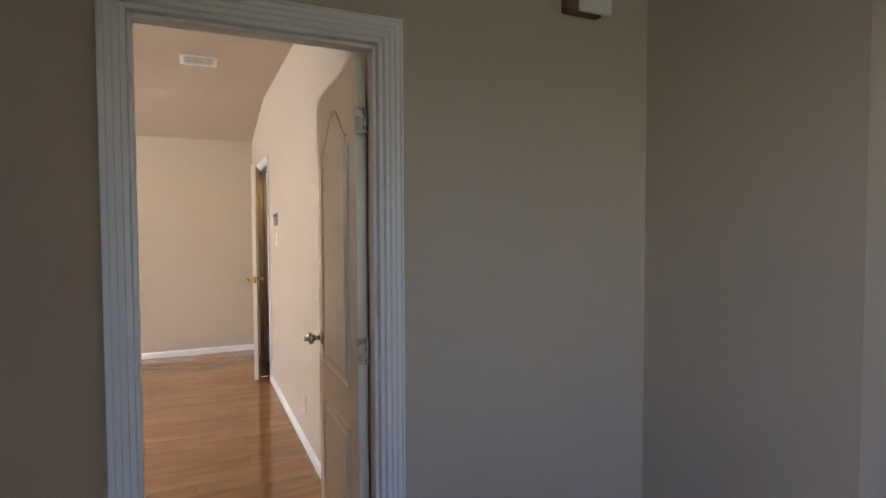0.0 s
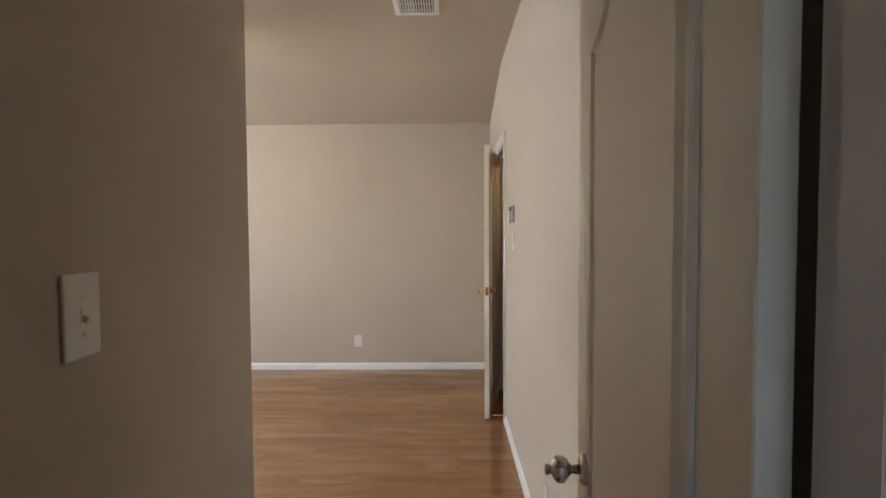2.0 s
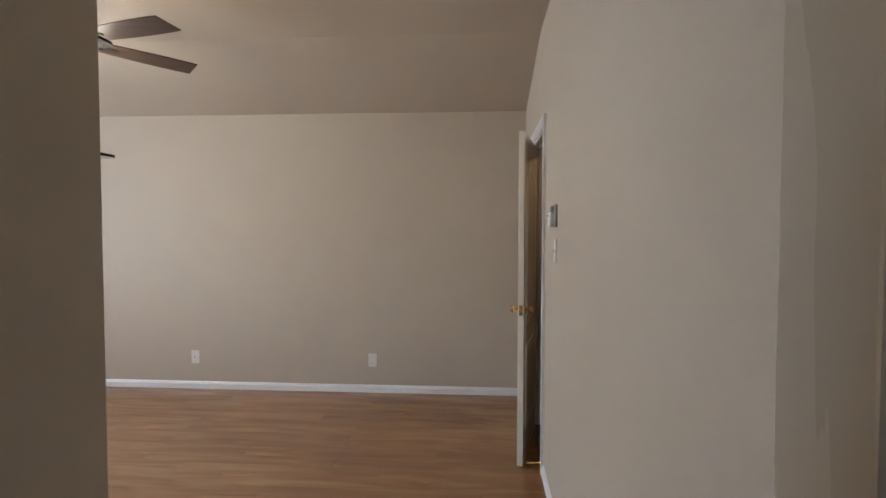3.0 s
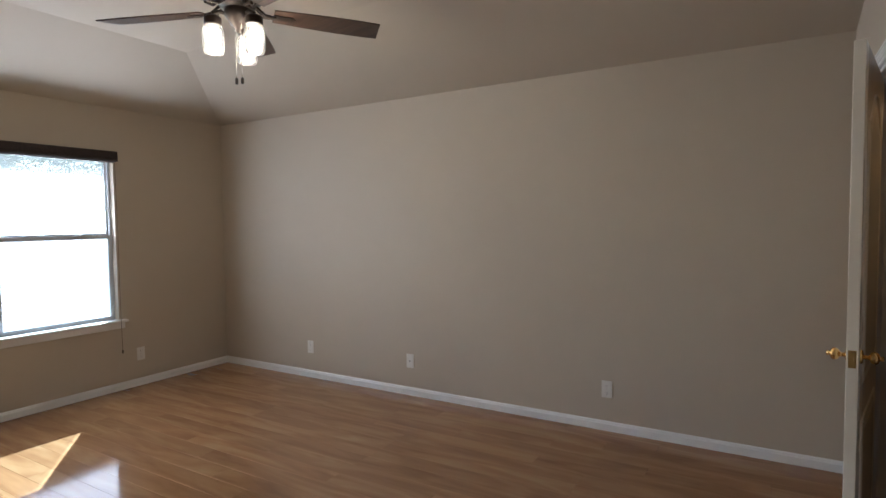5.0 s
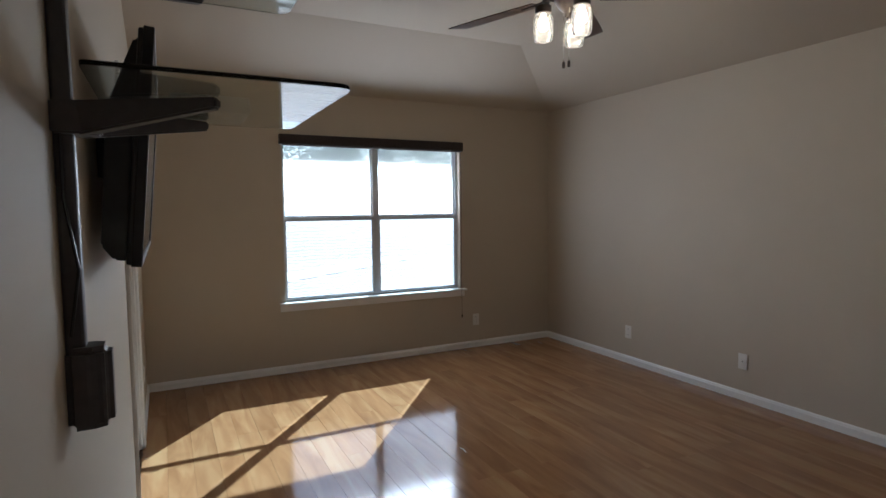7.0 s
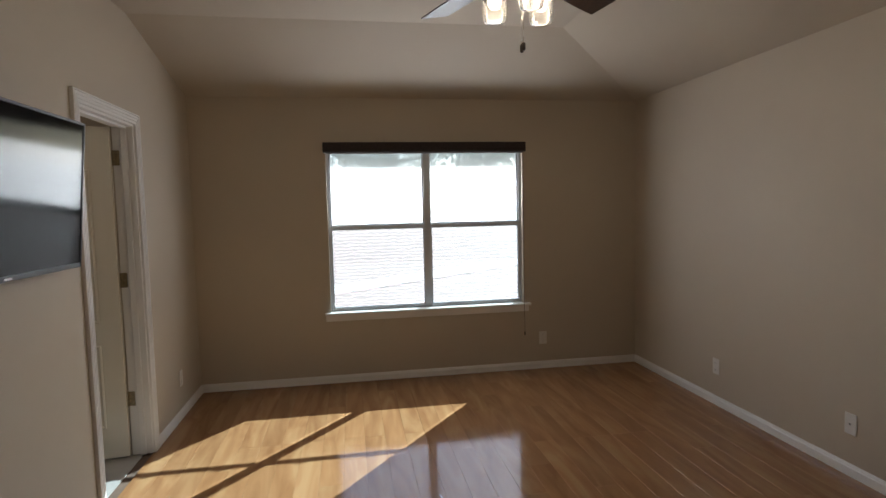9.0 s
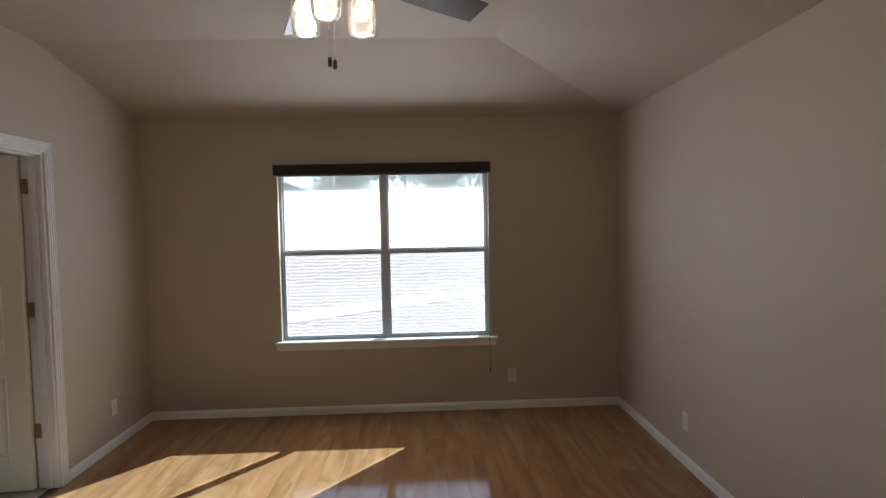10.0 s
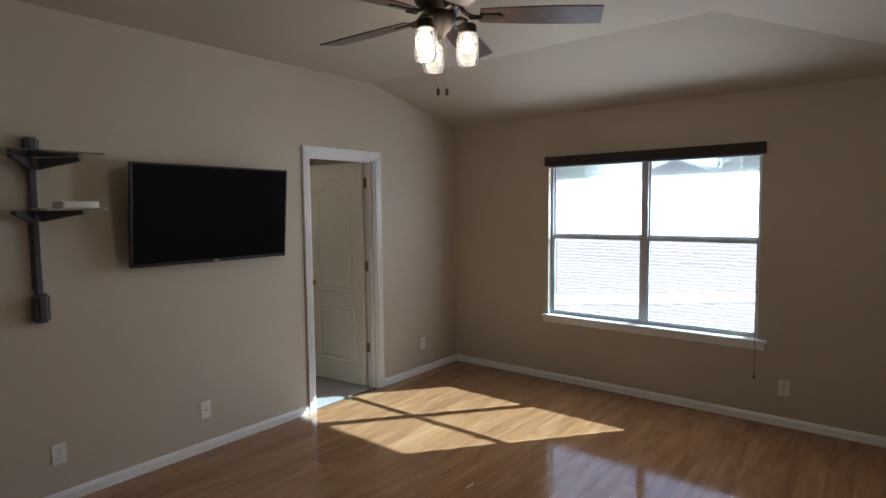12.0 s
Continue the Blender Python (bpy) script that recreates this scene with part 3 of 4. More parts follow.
def far_house(x, y, w, d, h, rise):
    th = tagged(new("far_house"), "pale masonry house with a dark gable roof behind the yard", "house")
    part("wall", box(x - d, x, y - w / 2, y + w / 2, -0.35, h), M_BRICKY, th)
    bm = bmesh.new()
    add_prism(bm, [(-w / 2 - 0.4, 0), (w / 2 + 0.4, 0), (0, rise)], Matrix.Translation((x + 0.4, y, h)) @ pose(0, 0, 0, 90, 0, 90) @ pose(0, 0, 0), -d - 0.8)
    roof = part("roof", bm, M_ROOF, th)
    part("chimney", box(x - d * 0.5, x - d * 0.5 + 0.7, y + w * 0.28, y + w * 0.28 + 0.7, h, h + rise + 0.5), M_BRICKY, th)
    for k in (-0.3, 0.0, 0.3):
        part("window", box(x - 0.02, x + 0.03, y + w * k - 0.5, y + w * k + 0.5, 0.9, 2.1, 0.02, 1), M_DARK, th)


far_house(-34, -7.5, 9, 8, 2.7, 2.0)


def tree(x, y, h, r, seed):
    rnd = random.Random(seed)
    th = tagged(new("tree"), "leafy green tree beyond the yard", "tree", "trees beyond the yard")
    bm = bmesh.new()
    trunk_top = Vector((x, y, h * 0.45))
    add_lathe(bm, [(0.17, -0.35), (0.13, 0.2), (0.10, h * 0.45)], Matrix.Translation((x, y, 0)), 10)
    tips = []
    for i in range(9):
        a = i * 2.4 + rnd.random()
        end = trunk_top + Vector((math.cos(a) * r * rnd.uniform(0.4, 0.85), math.sin(a) * r * rnd.uniform(0.4, 0.85), h * rnd.uniform(0.12, 0.5)))
        add_tube(bm, [trunk_top - Vector((0, 0, 0.2)), trunk_top.lerp(end, 0.5) + Vector((0, 0, 0.15)), end], 0.035, 6)
        tips.append(end)
    part("trunk", bm, M_BARK, th)
    verts, faces = [], []
    for k in range(4200):
        c = rnd.choice(tips)
        p = c + Vector((rnd.gauss(0, r * 0.26), rnd.gauss(0, r * 0.26), rnd.gauss(0, r * 0.22)))
        q = Euler((rnd.uniform(0, 6.3), rnd.uniform(0, 6.3), rnd.uniform(0, 6.3))).to_matrix()
        s = rnd.uniform(0.09, 0.18)
        b = len(verts)
        for u, v in ((-1, 0), (0, -0.5), (1, 0), (0, 0.5)):
            verts.append(p + q @ Vector((u * s, v * s, 0.12 * s * (1 - abs(u)))))
        faces.append((b, b + 1, b + 2, b + 3))
    me = bpy.data.meshes.new("crown")
    me.from_pydata(verts, [], faces)
    me.materials.append(M_LEAF)
    cr = new("crown", me)
    cr.parent = th


for i, (x, y, h, r) in enumerate(((-39.8, 0.9, 7.6, 3.2), (-42.8, 6.6, 8.6, 3.4), (-38.3, 11.4, 7.6, 3.2), (-44.4, 17.1, 9.1, 3.8), (-41.3, 23.8, 8.9, 3.6), (-48.9, 32.1, 10.1, 4.2), (-42.8, -4.8, 6.1, 2.4), (-47.4, -21.9, 6.8, 2.8))):
    tree(x, y, h, r, i + 3)

# ---- ceiling fan with its lamps ----
def wood_blade():
    m = paint("dark_walnut_blade", (0.055, 0.032, 0.022), 0.35, amount=0.45, scale=3, bump=0.08, bump_scale=80, rough=(0.28, 0.45), stretch=(1.2, 14, 1))
    return m


M_BLADE = wood_blade()
M_ORB = paint("oil_rubbed_bronze", (0.045, 0.034, 0.028), 0.4, amount=0.25, scale=25, bump=0.04, rough=(0.3, 0.45))
M_ORB.node_tree.nodes["Principled BSDF"].inputs["Metallic"].default_value = 0.6


def jar_glass():
    m = bpy.data.materials.new("jar_glass")
    m.use_nodes = True
    nt = m.node_tree
    nt.nodes.clear()
    out = nt.nodes.new("ShaderNodeOutputMaterial")
    tr = nt.nodes.new("ShaderNodeBsdfTransparent")
    tr.inputs[0].default_value = (0.95, 0.93, 0.90, 1)
    tl = nt.nodes.new("ShaderNodeBsdfTranslucent")
    tl.inputs[0].default_value = (0.95, 0.92, 0.86, 1)
    gl = nt.nodes.new("ShaderNodeBsdfGlossy")
    gl.inputs["Roughness"].default_value = 0.06
    n = nt.nodes.new("ShaderNodeTexNoise")
    n.inputs["Scale"].default_value = 45
    bp = nt.nodes.new("ShaderNodeBump")
    bp.inputs["Strength"].default_value = 0.5
    nt.links.new(n.outputs["Fac"], bp.inputs["Height"])
    nt.links.new(bp.outputs[0], gl.inputs["Normal"])
    lw = nt.nodes.new("ShaderNodeFresnel")
    lw.inputs[0].default_value = 1.5
    a = nt.nodes.new("ShaderNodeMixShader")
    a.inputs[0].default_value = 0.03
    b = nt.nodes.new("ShaderNodeMixShader")
    nt.links.new(tr.outputs[0], a.inputs[1])
    nt.links.new(tl.outputs[0], a.inputs[2])
    nt.links.new(lw.outputs[0], b.inputs[0])
    nt.links.new(a.outputs[0], b.inputs[1])
    nt.links.new(gl.outputs[0], b.inputs[2])
    nt.links.new(b.outputs[0], out.inputs[0])
    return m


M_JAR = jar_glass()
M_BULB = mat("lit_bulb", (0.9, 0.85, 0.75), 0.3, emit=(1.0, 0.83, 0.58), power=BULB_GLOW)
FANX, FANY, BLADE_Z = 2.66, 1.967, 2.445
fan = tagged(new("ceiling_fan"), "dark bronze ceiling fan with walnut blades and three lit jar lamps", "ceiling fan")
fan.location = (FANX, FANY, 0)
part("canopy", lathe([(0.072, HC - 0.001), (0.072, HC - 0.012), (0.060, HC - 0.040), (0.030, HC - 0.058), (0.018, HC - 0.062)], None, 32), M_ORB, fan, "", True)
part("downrod", lathe([(0.012, HC - 0.055), (0.012, 2.58)], None, 16), M_ORB, fan, "", True)
part("motor_housing", lathe([(0.025, 2.600), (0.055, 2.590), (0.105, 2.570), (0.118, 2.550), (0.120, 2.510), (0.108, 2.490), (0.085, 2.478), (0.080, 2.462), (0.060, 2.455)], None, 40), M_ORB, fan, "", True)
part("switch_housing", lathe([(0.058, 2.458), (0.062, 2.452), (0.062, 2.425), (0.052, 2.412), (0.045, 2.400), (0.040, 2.392), (0.036, 2.386), (0.020, 2.372), (0.012, 2.368), (0.010, 2.350), (0.003, 2.345)], None, 32), M_ORB, fan, "", True)


def blade_outline():
    L, r0 = 0.70, 0.165
    up, dn = [], []
    for i in range(15):
        f = i / 14
        x = r0 + (L - r0) * f
        w = 0.050 + 0.022 * math.sin(math.pi * min(1, f * 0.62 + 0.05))
        sk = 0.010 * f
        up.append((x + (0.012 if i == 14 else 0), w + sk * 0.3))
        dn.append((x - (0.010 if i == 14 else 0), -w + sk * 0.3))
    return dn + up[::-1]


for k in range(5):
    az = 56.3 + 72 * k
    m = pose(0, 0, BLADE_Z, 0, 0, az) @ pose(0, 0, 0, -11)
    bm = bmesh.new()
    add_prism(bm, blade_outline(), m, 0.006)
    bmesh.ops.bevel(bm, geom=[e for e in bm.edges if len(e.link_faces) == 2 and e.calc_face_angle(0) > 1.0], offset=0.0015, segments=1, affect="EDGES")
    blade = part("blade", bm, M_BLADE, fan, "dark walnut fan blade")
    bm = bmesh.new()
    add_prism(bm, [(0.165, -0.022), (0.255, -0.018), (0.270, 0), (0.255, 0.018), (0.165, 0.022)], m @ Matrix.Translation((0, 0, -0.006)), 0.005)
    add_tube(bm, [pose(0, 0, 0, 0, 0, az) @ Vector(p) for p in ((0.085, 0.012, 2.475), (0.125, 0.020, 2.442), (0.175, 0.010, 2.439))], 0.007, 8)
    add_tube(bm, [pose(0, 0, 0, 0, 0, az) @ Vector(p) for p in ((0.085, -0.012, 2.475), (0.125, -0.020, 2.440), (0.175, -0.010, 2.437))], 0.007, 8)
    part("blade_iron", bm, M_ORB, fan)
for k in range(3):
    az = radians(0 + 120 * k)
    c = Vector((0.112 * math.cos(az), 0.112 * math.sin(az), 0))
    bm = bmesh.new()
    add_tube(bm, [(c.x * 0.4, c.y * 0.4, 2.428), (c.x * 0.75, c.y * 0.75, 2.432), (c.x, c.y, 2.418), (c.x, c.y, 2.40)], 0.009, 10)
    add_lathe(bm, [(0.014, 2.412), (0.034, 2.404), (0.040, 2.398), (0.040, 2.368), (0.037, 2.364)], Matrix.Translation(c), 28)
    lamp_arm = part("lamp_arm", bm, M_ORB, fan)
    jar_prof = [(0.035, 2.372), (0.036, 2.362), (0.045, 2.350), (0.048, 2.338), (0.049, 2.318), (0.049, 2.262), (0.046, 2.243), (0.042, 2.234), (0.020, 2.236), (0.001, 2.238)]
    jar = part("jar_shade", lathe(jar_prof, Matrix.Translation(c), 32, False), M_JAR, fan, "clear ribbed glass jar shade", True)
    jar.visible_shadow = False
    bulb = part("bulb", lathe([(0.012, 2.368), (0.014, 2.352), (0.022, 2.335), (0.027, 2.315), (0.025, 2.298), (0.016, 2.285), (0.002, 2.280)], Matrix.Translation(c), 20), M_BULB, fan, "lit warm bulb", True)
    bulb.visible_shadow = False
    lt = new("fan_lamp", bpy.data.lights.new("fan_lamp", "POINT"))
    lt.data.energy = FAN_WATTS
    lt.data.color = (1.0, 0.80, 0.55)
    lt.data.shadow_soft_size = 0.03
    lt.location = (FANX + c.x, FANY + c.y, 2.30)
for dx, zb in ((-0.026, 2.108), (0.026, 2.102)):
    p = Vector((dx * 0.985, -dx * 0.17, 0))
    bm = bmesh.new()
    add_tube(bm, [(p.x * 1.5, p.y * 1.5, 2.40), (p.x, p.y, 2.36), (p.x, p.y, zb + 0.03)], 0.0012, 5)
    chain = part("pull_chain", bm, M_NICKEL, fan)
    part("chain_pull", lathe([(0.003, zb + 0.034), (0.0075, zb + 0.028), (0.0075, zb + 0.004), (0.004, zb)], Matrix.Translation(p), 12), M_ORB, chain)

# ---- television on its bracket ----
M_BLACK = paint("black_plastic", (0.012, 0.012, 0.013), 0.35, amount=0.2, scale=60, bump=0.03)
M_PANEL = paint("dark_screen", (0.006, 0.006, 0.007), 0.1, amount=0.1, scale=5, bump=0.0, rough=(0.07, 0.12))
M_PANEL.node_tree.nodes["Principled BSDF"].inputs["Specular IOR Level"].default_value = 0.12
M_SILVER = mat("silver_emblem", (0.6, 0.6, 0.6), 0.3, 0.8)
TVX, TVZ = 2.717, 1.585
TVW, TVH = 1.055, 0.615
tv = tagged(new("television"), "black flat television tilted down on the beige wall", "television")
tvm = Matrix.Translation((TVX, 0.138, TVZ)) @ pose(0, 0, 0, 5.2, 0, 180)
# local frame of the set: x to the right of a viewer, -y towards the viewer


def tv_part(name, bm, material, label="", parent=None):
    bm.transform(tvm)
    return part(name, bm, material, parent or tv, label)


bm = bmesh.new()
hw, hh = TVW / 2, TVH / 2
for b in ((-hw, -hw + 0.011, -hh, hh), (hw - 0.011, hw, -hh, hh), (-hw + 0.011, hw - 0.011, hh - 0.011, hh), (-hw + 0.011, hw - 0.011, -hh, -hh + 0.020)):
    add_box(bm, b[0], b[1], -0.004, 0.022, b[2], b[3], 0.0025, 2)
bezel = tv_part("bezel", bm, M_BLACK)
tv_part("screen", box(-hw + 0.011, hw - 0.011, 0.000, 0.010, -hh + 0.020, hh - 0.011), M_PANEL, "dark glossy switched-off screen")
bm = box(-hw + 0.004, hw - 0.004, 0.010, 0.034, -hh + 0.004, hh - 0.004, 0.006, 2)
tv_part("back_shell", bm, M_BLACK)
bm = bmesh.new()
add_prism(bm, [(0.030, hh * 0.92), (0.044, hh * 0.92), (0.098, hh * 0.34), (0.094, -hh * 0.84), (0.062, -hh * 0.96), (0.030, -hh * 0.96)],
          Matrix(((0, 0, 1, -hw * 0.93), (1, 0, 0, 0), (0, 1, 0, 0), (0, 0, 0, 1))), hw * 1.86)
bmesh.ops.bevel(bm, geom=list(bm.edges), offset=0.006, segments=2, affect="EDGES")
tv_part("rear_housing", bm, M_BLACK)
tv_part("emblem", box(-0.022, 0.022, -0.0055, -0.003, -hh + 0.006, -hh + 0.013, 0.0008, 1), M_SILVER)
bm = bmesh.new()
add_box(bm, TVX - 0.22, TVX + 0.22, 0.0, 0.022, TVZ - 0.06, TVZ + 0.06, 0.004, 1)
for s in (-1, 1):
    add_box(bm, TVX + s * 0.15 - 0.018, TVX + s * 0.15 + 0.018, 0.016, 0.075, TVZ - 0.17, TVZ + 0.17, 0.004, 1)
part("wall_bracket", bm, M_BLACK, tv)

# ---- glass wall shelves on a grey rail ----
M_GREY = paint("charcoal_plastic", (0.075, 0.070, 0.075), 0.45, amount=0.12, scale=40, bump=0.06, bump_scale=300)


def shelf_glass():
    m = mat("shelf_glass", (0.80, 0.88, 0.86), 0.02)
    b = m.node_tree.nodes["Principled BSDF"]
    b.inputs["Transmission Weight"].default_value = 1.0
    b.inputs["IOR"].default_value = 1.5
    return m


M_SHELF = shelf_glass()
SX = 3.668
shelf_unit = tagged(new("wall_shelf"), "two clear glass shelves on a charcoal wall rail", "wall shelf")
part("rail", box(SX - 0.017, SX + 0.017, 0.0, 0.032, 1.12, 1.95, 0.006, 2), M_GREY, shelf_unit)
bm = bmesh.new()
add_prism(bm, [(-0.040, 0), (-0.039, 0.045), (-0.026, 0.072), (0.026, 0.072), (0.039, 0.045), (0.040, 0)], Matrix.Translation((SX, 0, 1.026)), 0.152)
bmesh.ops.bevel(bm, geom=list(bm.edges), offset=0.012, segments=3, affect="EDGES")
part("end_cap", bm, M_GREY, shelf_unit)
bm = bmesh.new()
add_prism(bm, [(-0.038, 0), (-0.036, 0.040), (-0.024, 0.058), (0.024, 0.058), (0.036, 0.040), (0.038, 0)], Matrix.Translation((SX, 0, 1.905)), 0.095)
bmesh.ops.bevel(bm, geom=list(bm.edges), offset=0.012, segments=3, affect="EDGES")
part("end_cap", bm, M_GREY, shelf_unit)


def rounded_slab(x0, x1, y0, y1, r, n=6):
    pts = []
    for cx, cy, a0 in ((x1 - r, y1 - r, 0), (x0 + r, y1 - r, 90), (x0 + 0.01, y0 + 0.01, 180), (x1 - 0.01, y0 + 0.01, 270)):
        rr = r if a0 < 180 else 0.01
        for i in range(n + 1):
            a = radians(a0 + 90 * i / n)
            pts.append((cx + rr * math.cos(a), cy + rr * math.sin(a)))
    return pts


for z in (1.622, 1.895):
    bm = bmesh.new()
    # carrier at the rail
    add_prism(bm, [(-0.040, 0.0), (-0.040, 0.050), (-0.020, 0.075), (0.020, 0.075), (0.040, 0.050), (0.040, 0.0)], Matrix.Translation((SX, 0.0, z - 0.062)), 0.058)
    # two arms that spread forward
    for s in (-1, 1):
        base, tip = Vector((SX + s * 0.020, 0.045, z - 0.030)), Vector((SX + s * 0.150, 0.262, z - 0.017))
        d = (tip - base).normalized()
        side = d.cross(Vector((0, 0, 1))).normalized()
        a = [base + side * 0.020 + Vector((0, 0, 0.026)), base - side * 0.020 + Vector((0, 0, 0.026)), base - side * 0.016 - Vector((0, 0, 0.034)), base + side * 0.016 - Vector((0, 0, 0.034))]
        b = [tip + side * 0.013 + Vector((0, 0, 0.013)), tip - side * 0.013 + Vector((0, 0, 0.013)), tip - side * 0.011 - Vector((0, 0, 0.006)), tip + side * 0.011 - Vector((0, 0, 0.006))]
        va, vb = [bm.verts.new(v) for v in a], [bm.verts.new(v) for v in b]
        bm.faces.new(va)
        bm.faces.new(vb[::-1])
        for i in range(4):
            bm.faces.new((va[i], vb[i], vb[(i + 1) % 4], va[(i + 1) % 4]))
    bmesh.ops.recalc_face_normals(bm, faces=bm.faces)
    bmesh.ops.bevel(bm, geom=[e for e in bm.edges], offset=0.004, segments=2, affect="EDGES")
    part("shelf_arm", bm, M_GREY, shelf_unit)
    bm = bmesh.new()
    add_prism(bm, rounded_slab(3.465, 3.975, 0.075, 0.458, 0.03), Matrix.Translation((0, 0, z - 0.002)), 0.007)
    part("glass_shelf", bm, M_SHELF, shelf_unit, "clear glass shelf with rounded corners")
part("cable", add_tube(bmesh.new(), [(SX + 0.026, 0.012, 1.20), (SX + 0.030, 0.03, 1.32), (SX + 0.024, 0.012, 1.45), (SX + 0.028, 0.014, 1.60)], 0.003, 6), M_BLACK, shelf_unit)
media = tagged(new("media_box"), "flat white box lying on the lower glass shelf", "box")
part("case", box(3.472, 3.635, 0.19, 0.34, 1.6275, 1.663, 0.004, 2), M_PLATE, media)
part("front_strip", box(3.48, 3.627, 0.339, 0.342, 1.636, 1.655, 0.001, 1), M_TRIM, media)
dark_box = tagged(new("remote_control"), "small black remote lying on the upper glass shelf", "remote control")
part("body", box(SX - 0.10, SX + 0.02, 0.16, 0.205, 1.9005, 1.919, 0.006, 2), M_BLACK, dark_box)
part("button_pad", box(SX - 0.09, SX - 0.02, 0.168, 0.197, 1.9185, 1.9215, 0.001, 1), M_GREY, dark_box)

# ---- outlets, switch, thermostat ----
def plate_mesh(parent, m, w=0.072, h=0.116):
    bm = box(-w / 2, w / 2, -0.006, 0, -h / 2, h / 2, 0.0035, 2)
    bm.transform(m)
    part("plate", bm, M_PLATE, parent)


def sub(parent, name, bm, m, material):
    bm.transform(m)
    return part(name, bm, material, parent)


def outlet(m, label, kind="outlet"):
    th = tagged(new("wall_outlet"), label, "outlet", "outlets round the room")
    plate_mesh(th, m)
    if kind == "outlet":
        for z in (-0.026, 0.026):
            bm = bmesh.new()
            pts = [(0.0165 * math.cos(radians(a)), max(-0.014, min(0.014, 0.0175 * math.sin(radians(a))))) for a in range(0, 360, 15)]
            add_prism(bm, pts, Matrix.Translation((0, -0.006, z)) @ pose(0, 0, 0, 90), 0.0022)
            sub(th, "socket", bm, m, M_PLATE)
            bm = bmesh.new()
            for x in (-0.006, 0.006):
                add_box(bm, x - 0.001, x + 0.001, -0.0086, -0.0080, z - 0.001, z + 0.007)
            add_box(bm, -0.002, 0.002, -0.0086, -0.0080, z - 0.010, z - 0.006)
            sub(th, "slots", bm, m, M_DARK)
        sub(th, "screw", lathe([(0.003, 0), (0.0026, 0.001)], Matrix.Translation((0, -0.006, 0)) @ pose(0, 0, 0, 90), 10), m, M_NICKEL)
    elif kind == "jack":
        sub(th, "jack", box(-0.009, 0.009, -0.009, -0.005, -0.008, 0.008, 0.001, 1), m, M_PLATE)
        sub(th, "socket_hole", box(-0.005, 0.005, -0.0096, -0.0085, -0.004, 0.004), m, M_DARK)
    elif kind == "coax":
        sub(th, "coax_post", lathe([(0.0055, 0), (0.0055, 0.003), (0.0042, 0.004), (0.0042, 0.011)], Matrix.Translation((0, -0.006, 0)) @ pose(0, 0, 0, 90), 12), m, M_BRASS)
    return th


NORTH = pose(0, 0, 0, 0, 0, 0)
for x, k, lab in ((1.186, "outlet", "white duplex outlet low on the long beige wall"), (2.303, "jack", "white cable plate low on the long beige wall"), (3.914, "outlet", "white duplex outlet low on the beige wall near the corner")):
    outlet(Matrix.Translation((x, YN, 0.285)), lab, k)
outlet(Matrix.Translation((0, 2.985, 0.284)) @ pose(0, 0, 0, 0, 0, 90), "white duplex outlet beneath the window's end")
outlet(Matrix.Translation((0.544, 0, 0.288)) @ pose(0, 0, 0, 0, 0, 180), "white duplex outlet low beside the closet door")
outlet(Matrix.Translation((2.778, 0, 0.28)) @ pose(0, 0, 0, 0, 0, 180), "white cable plate beneath the television", "coax")
outlet(Matrix.Translation((3.621, 0, 0.28)) @ pose(0, 0, 0, 0, 0, 180), "white duplex outlet beneath the glass shelves")
sw = tagged(new("light_switch"), "white toggle switch on the entry passage wall", "light switch")
SWM = Matrix.Translation((XV, -0.738, 1.305)) @ pose(0, 0, 0, 0, 0, 90)
plate_mesh(sw, SWM, 0.088, 0.134)
sub(sw, "toggle_well", box(-0.0055, 0.0055, -0.0075, -0.005, -0.0125, 0.0125, 0.0008, 1), SWM, M_PLATE)
bm = box(-0.004, 0.004, -0.017, -0.005, -0.005, 0.005, 0.001, 1)
bm.transform(pose(0, 0, 0, 28))
sub(sw, "toggle", bm, SWM, M_PLATE)
for z in (-0.03, 0.03):
    sub(sw, "screw", lathe([(0.003, 0), (0.0026, 0.001)], Matrix.Translation((0, -0.006, z)) @ pose(0, 0, 0, 90), 10), SWM, M_NICKEL)
EASTM = Matrix.Translation((XE, 1.90, 0)) @ pose(0, 0, 0, 0, 0, -90)
sw2 = tagged(new("light_switch"), "white toggle switch beneath the thermostat", "light switch")
S2 = EASTM @ Matrix.Translation((0, 0, 1.335))
plate_mesh(sw2, S2)
sub(sw2, "toggle", box(-0.004, 0.004, -0.017, -0.005, -0.005, 0.005, 0.001, 1), S2, M_PLATE)
M_TSTAT = paint("grey_thermostat", (0.34, 0.32, 0.29), 0.4, amount=0.08, scale=30, bump=0.03)
tstat = tagged(new("thermostat"), "small grey and white thermostat box on the beige wall", "thermostat")
S3 = EASTM @ Matrix.Translation((0.005, 0, 1.505))
sub(tstat, "back_plate", box(-0.06, 0.045, -0.012, 0, -0.052, 0.058, 0.004, 2), S3, M_TSTAT)
sub(tstat, "cover", box(-0.062, 0.02, -0.036, -0.010, -0.054, 0.02, 0.006, 2), S3, M_PLATE)
sub(tstat, "display", box(-0.050, 0.012, -0.030, -0.011, 0.022, 0.050, 0.003, 1), S3, M_TSTAT)
sub(tstat, "lever", box(-0.03, -0.02, -0.040, -0.034, 0.000, 0.006, 0.001, 1), S3, M_DARK)
outlet(EASTM @ Matrix.Translation((1.2, 0, 0.285)), "white duplex outlet low on the wall by the entry")

